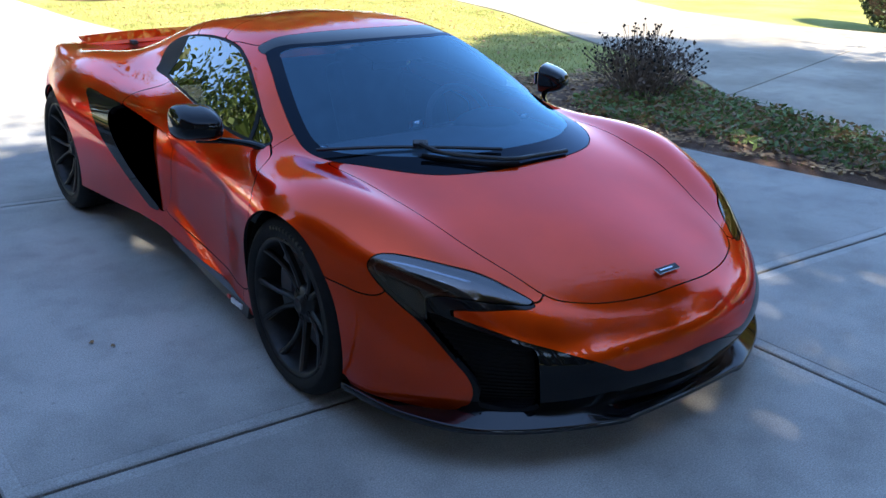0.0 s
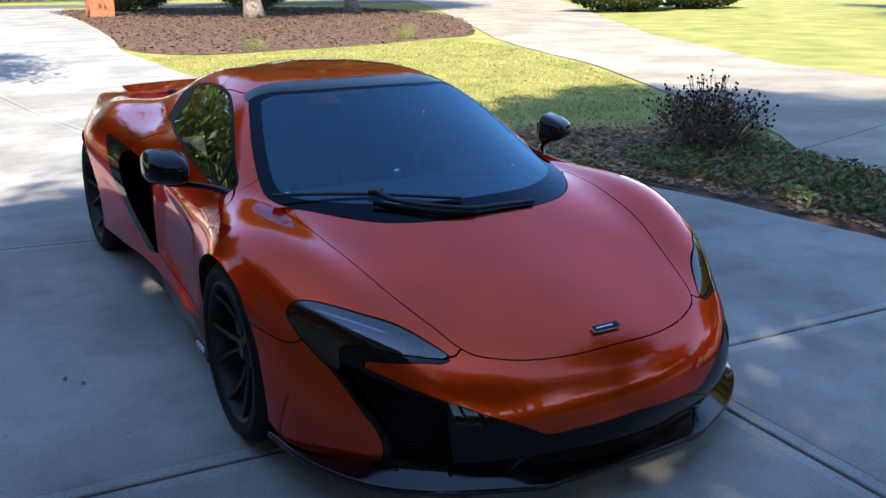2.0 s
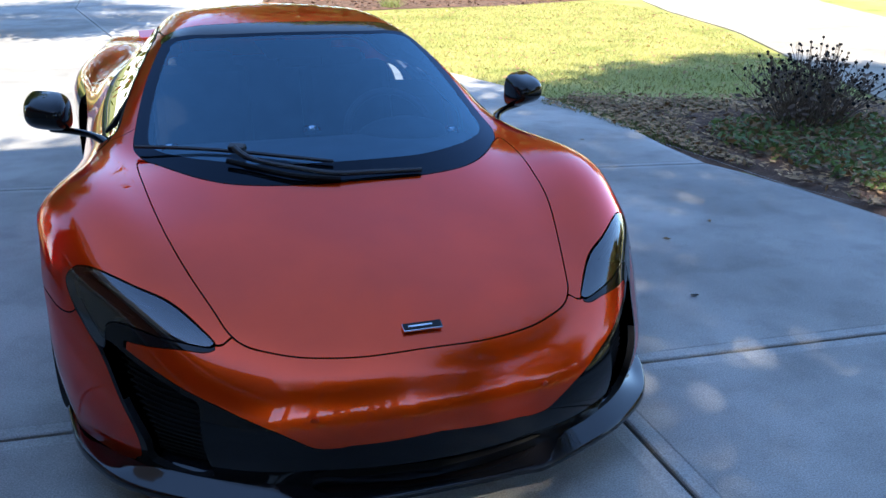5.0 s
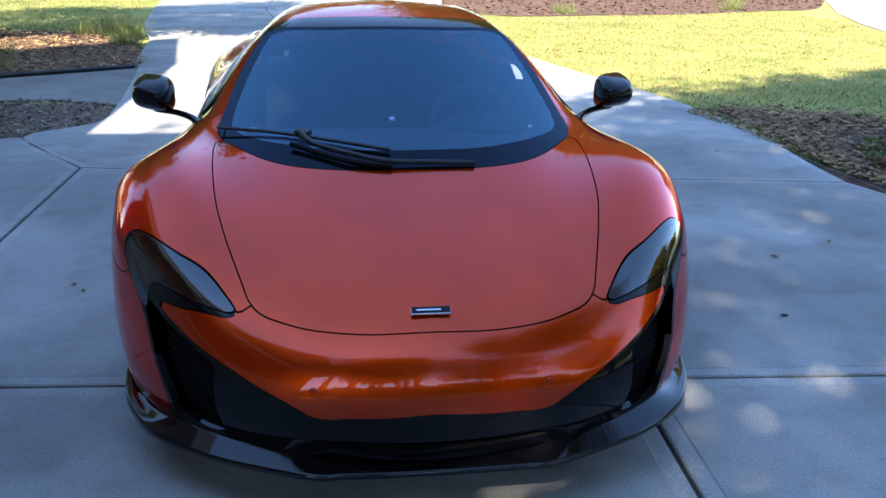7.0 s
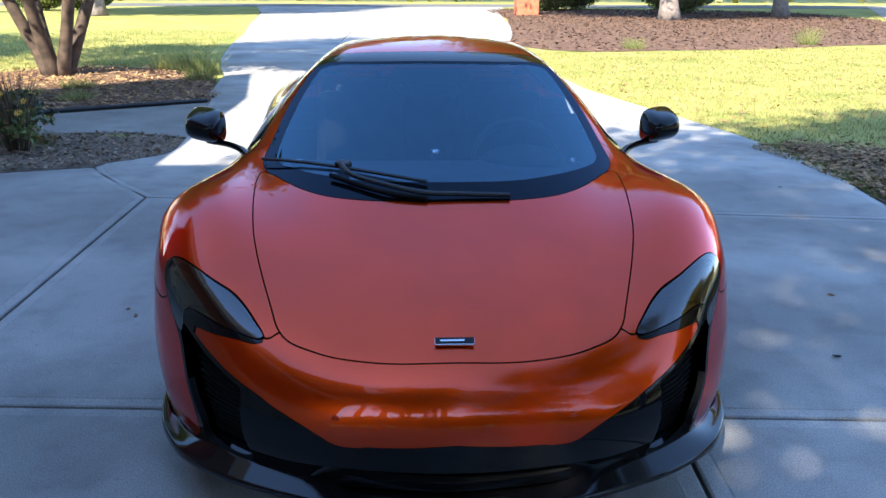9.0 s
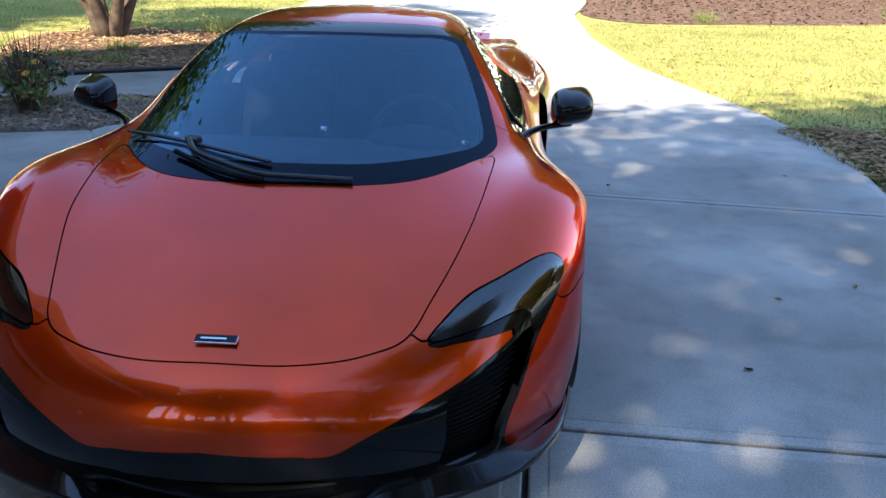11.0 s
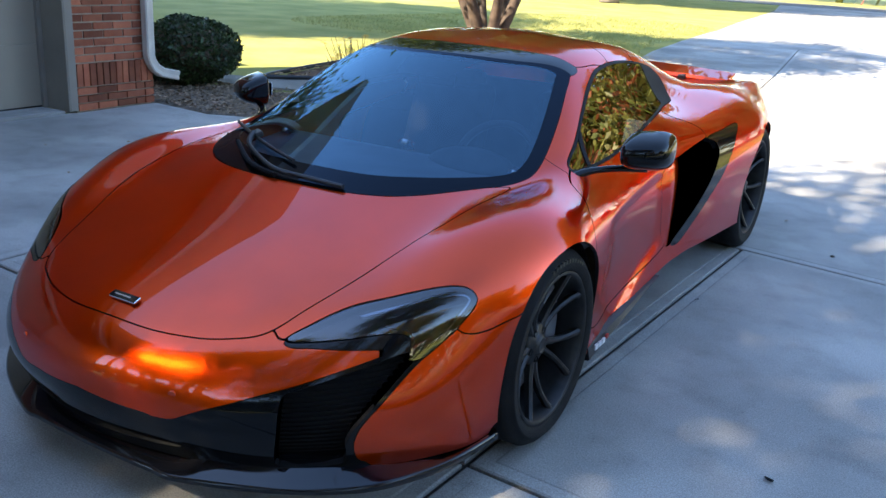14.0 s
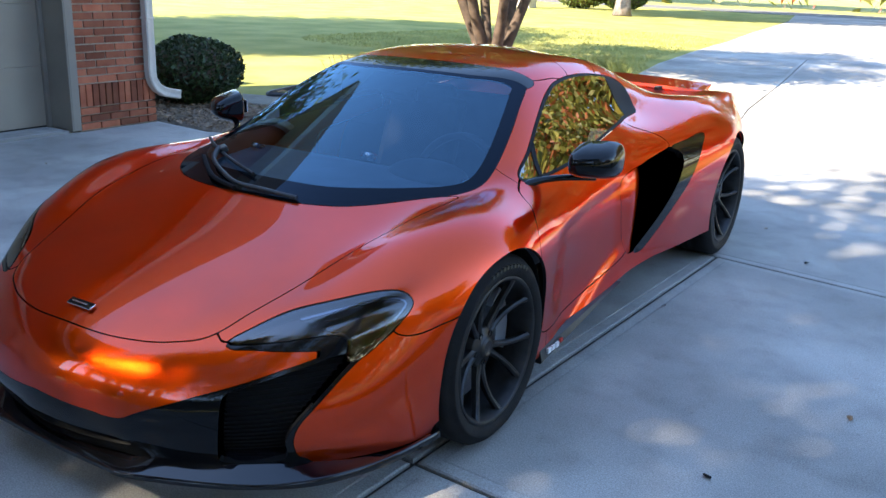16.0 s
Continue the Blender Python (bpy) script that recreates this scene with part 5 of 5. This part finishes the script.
# The next two stay out of view: added for shade and paint reflections.
tree("unseen golden tree overhanging the flower bed, added to shade the second drive", (4.15, -2.3, 0), .12, .4, 7.6, (2.2, 1.9, 1.7), LEAF_AUTUMN, 52000, .036, 13, clumps=170)
tree("unseen broad green tree added beside the second drive", (16.55, -8.37, 0), .2, .6, 11.5, (4.4, 4.2, 4.2), LEAF_AUTUMN, 65000, .075, 23, clumps=120)
tree("tall tree with a grey trunk in the mulch island", (10.5, 33.5, 0), .34, 1.0, 19, (7.0, 6.0, 7.5), LEAF_AUTUMN, 60000, .22, 24, clumps=320)
tree("tall tree with a grey trunk in the mulch island", (16.5, 37, 0), .30, 1.0, 18, (6.5, 6.0, 7.0), LEAF_AUTUMN, 55000, .22, 25, clumps=320)
tree("tall tree beyond the lawn", (-13, 36, 0), .30, 1.0, 16, (6.0, 6.0, 6.0), LEAF, 45000, .22, 26, clumps=150)
tree("tall tree beyond the lawn", (34, 6, 0), .30, 1.0, 14, (6.0, 6.0, 5.5), LEAF_AUTUMN, 45000, .22, 27, clumps=170)
# Hidden behind the house: added to shade the lawn and darken the windscreen's reflection.
tree("unseen tall tree added behind the house for shade", (-20.3, -4.6, 0), .30, 1.0, 20.5, (3.6, 4.0, 3.2), LEAF, 17000, .23, 16, clumps=90)
tree("unseen tall tree added on the far side of the garage", (-20, 6.5, 0), .25, .8, 15, (4.0, 3.5, 4.0), LEAF, 5500, .16, 14, clumps=80)
tree("unseen tall tree added on the far side of the garage", (-15.5, 7.5, 0), .22, .7, 12, (3.2, 3.0, 3.2), LEAF_AUTUMN, 4000, .14, 15, clumps=70)
tree("unseen tall tree added on the far side of the garage", (-16.5, 10.4, 0), .2, .7, 10.5, (3.2, 3.0, 4.3), LEAF_AUTUMN, 12000, .15, 19, clumps=110)
tree("unseen tall tree added behind the house for shade", (-20.10, 1.96, 0), .30, 1.0, 17, (5.0, 5.0, 5.0), LEAF_AUTUMN, 9000, .25, 29, clumps=90)


def clipped_bush(label, at, size, count, leaf, seed, mat=HEDGE, core=True, category="bush", name="bush"):
    """A dense shrub: a dark twiggy heart and leaves all over an uneven outline."""
    t = thing(name, label, category, at=at)
    rng = np.random.default_rng(seed)
    if core:
        bm = bmesh.new()
        bmesh.ops.create_icosphere(bm, subdivisions=3, radius=1)
        for v in bm.verts:
            k = .86 + .10 * noise.noise(v.co * 2.3)
            v.co = Vector((v.co.x * size[0] * k, v.co.y * size[1] * k, size[2] + v.co.z * size[2] * k))
            v.co.z = max(v.co.z, .0)
        part("heart", bm, STEM, t)

    def place(rng, n):
        d = rng.normal(size=(n, 3))
        d /= np.linalg.norm(d, axis=1, keepdims=True)
        lumps = np.array([noise.noise(Vector(x) * 2.3) for x in d]) * .10 + rng.uniform(.86, 1.02, n)
        p = d * lumps[:, None] * np.array(size) + (0, 0, size[2])
        p[:, 2] = np.maximum(p[:, 2], .02)
        return p
    p, f = leaves(count, place, leaf, seed)
    raw("leaves", p, f, mat, t)
    return t


clipped_bush("dark green clipped evergreen bush beside the garage", (-5.66, 4.66, -.02), (.56, .58, .37), 9000, .026, 31)
for at, size, seed in (((28, 31, 0), (3.2, 2.0, .9), 32), ((34, 32, 0), (3.4, 2.0, .9), 33)):
    clipped_bush("low clipped evergreen hedge beyond the second drive", at, size, 6000, .09, seed, category="hedge", name="hedge")
clipped_bush("narrow clipped evergreen at the edge of the drive", (12.5, 4.7, 0), (.55, .55, .95), 6000, .03, 34)
for at, size, seed in (((-17.9, 42.4, 0), (1.35, 1.0, .6), 35), ((-15.8, 43.2, 0), (1.2, 1.0, .52), 36), ((7.2, 44, 0), (1.5, 1.2, .8), 37), ((13, 41, 0), (1.8, 1.3, .9), 38), ((9, 46, 0), (1.5, 1.2, 1.0), 39)):
    clipped_bush("loose green shrub in the distance", at, size, 2500, .07, seed, LEAF)


def pillar(label, at, size, mat):
    t = thing("pillar", label, "pillar", at=at)
    bm = bmesh.new()
    box(bm, (-size[0] / 2, -size[0] / 2, -.03), (size[0] / 2, size[0] / 2, size[1]), .02)
    part("shaft", bm, mat, t)
    bm = bmesh.new()
    box(bm, (-size[0] * .6, -size[0] * .6, size[1]), (size[0] * .6, size[0] * .6, size[1] + .08), .015)
    part("cap", bm, MORTAR, t)


pillar("red brick gate pillar at the end of the drive", (5.3, 38, 0), (1.0, 1.8), BRICK)
pillar("pale mailbox pillar beyond the lawn", (-19.4, 39.1, 0), (.8, 1.9), GUTTER)


def seed_shrub(at, seed):
    """A dead perennial with many thin stems, each ending in a dark round seed head."""
    rng = random.Random(seed)
    t = thing("seed_head_shrub", "dead brown perennial with dark round seed heads", "shrub", at=at)
    stems, heads = bmesh.new(), bmesh.new()
    for _ in range(105):
        a, r = rng.uniform(0, 6.283), rng.uniform(.05, 1) ** .7 * .62
        h = rng.uniform(.34, .68) * (1.06 - .42 * (r / .62) ** 2)
        base = Vector((math.cos(a) * r * .35, math.sin(a) * r * .35, -.02))
        tip = Vector((math.cos(a) * r, math.sin(a) * r, h))
        mid = base.lerp(tip, .55) + Vector((rng.uniform(-.04, .04), rng.uniform(-.04, .04), .05))
        tube(stems, [base, mid, tip], [.004, .003, .002], 4, False)
        for _ in range(rng.choice((0, 1, 1, 2))):
            side = mid + Vector((rng.uniform(-.12, .12), rng.uniform(-.12, .12), rng.uniform(.08, .22)))
            tube(stems, [mid.lerp(tip, .2), side], [.002, .0015], 3, False)
            if rng.random() < .5:
                bmesh.ops.create_icosphere(heads, subdivisions=1, radius=rng.uniform(.008, .013), matrix=Matrix.Translation(side))
        if rng.random() < .75:
            bmesh.ops.create_icosphere(heads, subdivisions=1, radius=rng.uniform(.010, .017), matrix=Matrix.Translation(tip))
    tagged(part("dead_stem", stems, STEM, t), kind="stuff")
    tagged(part("seed_head", heads, SHADOW_BLACK, t), kind="stuff")
    place, _ = crown((0, 0, .28), (.5, .5, .26), 40, seed, .2)
    p, f = leaves(420, place, .03, seed)
    raw("dry_leaves", p, f, STEM, t)


seed_shrub((4.5, 3.0, .01), 41)
seed_shrub((4.85, 3.3, .01), 42)


def woods(name, label, start, end, depth, height, count, leaf, seed, mat):
    """A belt of far trees with an uneven skyline."""
    def place(rng, n):
        s = rng.random(n)
        lift = np.array([.62 + .30 * noise.noise(Vector((v * 9, seed, 0))) + .22 * noise.noise(Vector((v * 31, seed, 4))) for v in s])
        h = lift * height * rng.random(n) ** .6
        q = np.array(start) + s[:, None] * (np.array(end) - np.array(start))
        return np.c_[q + rng.normal(size=(n, 2)) * depth * .3, h + rng.normal(size=n) * .15]
    p, f = leaves(count, place, leaf, seed)
    return tagged(raw(name, p, f, mat), label, "trees", kind="stuff")


woods("far_woods", "belt of trees beyond the turning place", (-30, -26), (38, -19), 3, 9, 26000, .34, 91, LEAF)
# Out-of-view shrubs, added to shade the forecourt and darken the nose's reflection.
woods("unseen_shade_shrubs", "unseen tall loose shrubs added to shade the forecourt", (-3.2, -13.2), (13, -11.6), 1.0, 5.2, 22000, .11, 95, HEDGE)
# Added out of view to fill bright gaps in the nose's reflection.
woods("unseen_gap_shrubs", "unseen low shrubs added to fill gaps in the nose's reflection", (-30, -22), (40, -16), 1.5, 2.6, 15000, .16, 94, HEDGE)
woods("far_woods", "belt of trees along the neighbouring lawn", (38, -20), (44, 26), 4, 11, 14000, .42, 92, LEAF_AUTUMN)
woods("far_woods", "belt of trees beyond the street", (-60, 64), (64, 66), 5, 30, 46000, .5, 93, LEAF_AUTUMN)


def flowers(at, seed, yellow):
    rng = random.Random(seed)
    t = thing("flower_plant", "dark leafy plant with yellow daisy flowers" if yellow else "dry dark leafy plant", "plant", at=at)
    stems, petals = bmesh.new(), bmesh.new()
    for n in range(42):
        a, r = rng.uniform(0, 6.283), rng.uniform(.05, .31)
        tip = Vector((math.cos(a) * r, math.sin(a) * r, rng.uniform(.35, .68)))
        tube(stems, [(tip.x * .3, tip.y * .3, 0), tip * .6, tip], [.005, .004, .002], 4, False)
        if n % 3 == 0:
            d = Vector((rng.uniform(-.5, .5), rng.uniform(-.9, .1), 1)).normalized()
            m = Matrix.Translation(tip) @ d.to_track_quat("Z", "Y").to_matrix().to_4x4()
            for k in range(9):
                b = 2 * math.pi * k / 9
                petals.faces.new([petals.verts.new(m @ Vector((math.cos(b + w) * q, math.sin(b + w) * q, z))) for q, w, z in ((.008, -.3, 0), (.03, -.2, .004), (.04, 0, 0), (.03, .2, .004), (.008, .3, 0))])
    tagged(part("green_stem", stems, STEM, t), kind="stuff")
    if yellow:
        tagged(part("petal", petals, YELLOW, t), "bright yellow petals", kind="stuff")
    place, _ = crown((0, 0, .24), (.31, .31, .24), 30, seed, .1)
    p, f = leaves(650, place, .032, seed)
    raw("leaves", p, f, GROUNDCOVER if yellow else HEDGE, t)


YELLOW = material("yellow_petals", (.75, .42, .02), .6, 0, (.6, .3, .02), 40)
flowers((-3.48, 4.78, 0), 51, True)
flowers((-3.66, 5.22, 0), 52, False)


def scatter(line, count, seed, avoid=None):
    """Random places inside a closed line."""
    rng = np.random.default_rng(seed)
    lo, hi = line.min(0), line.max(0)
    got = []
    while sum(map(len, got)) < count:
        q = rng.uniform(lo, hi, (count * 2, 2))
        got.append(q[signed(q, line) < -.03])
    return np.concatenate(got)[:count]


def litter(name, label, line, count, size, mat, seed, rise=.02, flat=.85, lift=.012, category="leaves"):
    """A loose layer of leaves or chips on the ground."""
    q = scatter(line, count, seed)
    z = np.random.default_rng(seed + 5).uniform(0, lift, count) + rise

    def place(rng, n):
        return np.c_[q, z]
    p, f = leaves(count, place, size, seed, flat)
    return tagged(raw(name, p, f, mat), label, category, kind="stuff")


litter("ground_cover", "green ivy and weeds covering the mulch", rounded([(3.6, .1), (3.55, 1.2), (3.5, 2.1), (3.5, 2.9), (4.1, 3.4), (5.3, 3.3), (5.15, 2.4), (4.95, 1.5), (4.65, .2), (4.6, -2), (3.7, -2)]), 7000, .03, GROUNDCOVER, 61, .03, .45, .07, "ground cover")
litter("leaf_litter", "brown fallen leaves on the mulch", front_bed_line, 7000, .028, DRY_LEAF, 62)
litter("leaf_litter", "brown fallen leaves on the mulch", tree_bed_line, 6000, .03, DRY_LEAF, 63)
litter("wood_chips", "brown wood chips covering the bed", gravel_line, 12000, .022, WOOD_CHIP := island_tint(material("wood_chips", (.17, .115, .07), .9, 0, (.32, .235, .16), 6), .5), 64, .0, .8, .02, "mulch")
litter("bark_chips", "dark bark chips covering the island", island_line, 16000, .05, BARK_CHIP := island_tint(material("bark_chips", (.055, .030, .018), .9, 0, (.135, .075, .048), 2), .5), 65, .0, .8, .03, "mulch")
lawn_line = rounded([(2.5, 9.3), (2.9, 6.5), (3.0, 5.1), (4.2, 5.0), (6.3, 4.4), (7.4, 6.7), (9.1, 10.3), (10.5, 14.8), (10.2, 18), (6, 16.6), (3.4, 16.2), (2.4, 16)])
litter("fallen_leaves", "fallen leaves scattered over the lawn", lawn_line, 2600, .032, DRY_LEAF, 66, -.02)


def turf(name, label, line, count, height, seed, mat=DRY_GRASS):
    """Blades of grass as narrow standing triangles."""
    rng = np.random.default_rng(seed)
    q = scatter(line, count, seed)
    a = rng.uniform(0, 6.283, count)
    w = np.stack([np.cos(a), np.sin(a), 0 * a], 1) * (.004 + .004 * rng.random((count, 1)))
    tip = np.c_[rng.normal(size=(count, 2)) * height * .5, height * rng.uniform(.5, 1.1, count)]
    base = np.c_[q, np.full(count, -.035)]
    p = np.stack([base - w, base + w, base + tip], 1).reshape(-1, 3)
    return tagged(raw(name, p, np.arange(count * 3).reshape(count, 3), mat), label, "grass", kind="stuff")


turf("lawn_grass", "short dry autumn grass", lawn_line, 45000, .05, 71)
turf("lawn_grass", "short dry autumn grass", rounded([(-3.2, 12.7), (-5.6, 13.1), (-8, 12.4), (-12, 14), (-10, 24), (-5.2, 24), (-4.5, 18.8), (-3.9, 14.6)]), 30000, .06, 72)
for n, (x, y, h) in enumerate(((-3.35, 11.6, .4), (-3.7, 11.9, .35), (-3.2, 10.6, .25), (-4.1, 12.2, .3), (-4.6, 9.5, .2), (-5.0, 8.6, .18), (-4.2, 8.2, .18), (5.0, 17.2, .3), (9.6, 18.6, .5))):
    turf("grass_tuft", "loose green grass tuft in the bed", rounded([(x + .25 * math.cos(a), y + .25 * math.sin(a)) for a in np.arange(6)]), 260, h, 80 + n, TUFT if n else (TUFT := leafy(island_tint(material("green_tuft", (.16, .20, .05), .7, 0, (.28, .28, .09), 2), .35), .3)))

bed_weeds = rounded([(3.15, 3.0), (3.1, 4.1), (3.0, 4.9), (3.6, 5.0), (4.6, 4.6), (5.8, 4.2), (5.5, 3.6), (4.3, 3.9), (3.7, 3.4), (3.45, 2.6), (3.4, 1.9), (3.5, .5), (3.60, .5), (3.45, 1.7), (3.25, 2.3)])
turf("bed_weeds", "patchy dry grass and weeds along the edge of the bed", bed_weeds, 7000, .07, 97, TUFT)
litter("leaf_litter", "brown fallen leaves among the weeds", bed_weeds, 2500, .026, DRY_LEAF, 98, .01)
# stray leaves and grit on the concrete
for n, (x, y) in enumerate(((-1.32, .72), (-1.38, .80), (1.59, .19), (1.37, 2.8), (.95, 1.6), (2.3, 1.1), (-3.1, 1.2), (-3.4, .6), (-2.9, 1.8), (-3.6, 2.1), (-3.9, 1.6), (2.6, 3.2), (2.1, 3.6), (1.0, 3.4), (2.2, -.8), (-1.6, -.9), (1.9, .9), (-4.2, 1.1))):
    bm = bmesh.new()
    rng = random.Random(90 + n)
    s = rng.uniform(.012, .026)
    ring = [bm.verts.new((math.cos(a) * s * rng.uniform(.5, 1.3), math.sin(a) * s * rng.uniform(.35, .8), rng.uniform(.001, .012))) for a in np.arange(7) * .9]
    top = bm.verts.new((0, 0, .010))
    for i in range(7):
        bm.faces.new((ring[i], ring[(i + 1) % 7], top))
    ob = part("fallen_leaf", bm, SHADOW_BLACK if n in (2, 3, 4) else DRY_LEAF)
    ob.matrix_world = pose(x, y, .001, 0, 0, rng.uniform(0, 360))
    tagged(ob, "small curled dry leaf lying on the concrete", "leaf", "leaves on the concrete")

# ---- bricks of the garage corner ----
def brick_mesh(w, h):
    bm = bmesh.new()
    box(bm, (-.055, -w / 2, -h / 2), (0, w / 2, h / 2), .0)
    for v in bm.verts:
        if v.co.x > -.01:
            v.co.y *= 1 - .004 / w
            v.co.z *= 1 - .004 / h
    mesh = bpy.data.meshes.new("brick")
    bm.to_mesh(mesh)
    bm.free()
    mesh.materials.append(BRICK)
    return mesh


rng = random.Random(5)
stretcher, header_brick, soldier, half_soldier = brick_mesh(.203, .060), brick_mesh(.098, .060), brick_mesh(.060, .200), brick_mesh(.09, .060)


def lay(mesh, y, z, proud=0.0):
    ob = new("brick", mesh)
    ob.location = (WALL_X + proud + rng.uniform(-.0015, .0015), y, z)
    ob.rotation_euler = (0, 0, rng.uniform(-.006, .006))
    ob.parent = garage_wall


z = .035
for course in range(34):
    if course == 3:
        z += .070
        for n in range(12):
            lay(soldier, 2.36 + .036 + .0705 * n, z, .012)
        z += .14
        continue
    ledge = .012 if course < 3 else 0
    y = 2.362
    if course % 2:
        lay(header_brick, y + .049, z, ledge)
        y += .108
    while y < CORNER_Y - .05:
        if CORNER_Y - y > .2:
            lay(stretcher, y + .1015, z, ledge)
            y += .213
        else:
            lay(header_brick, y + .049, z, ledge)
            y += .108
    z += .070
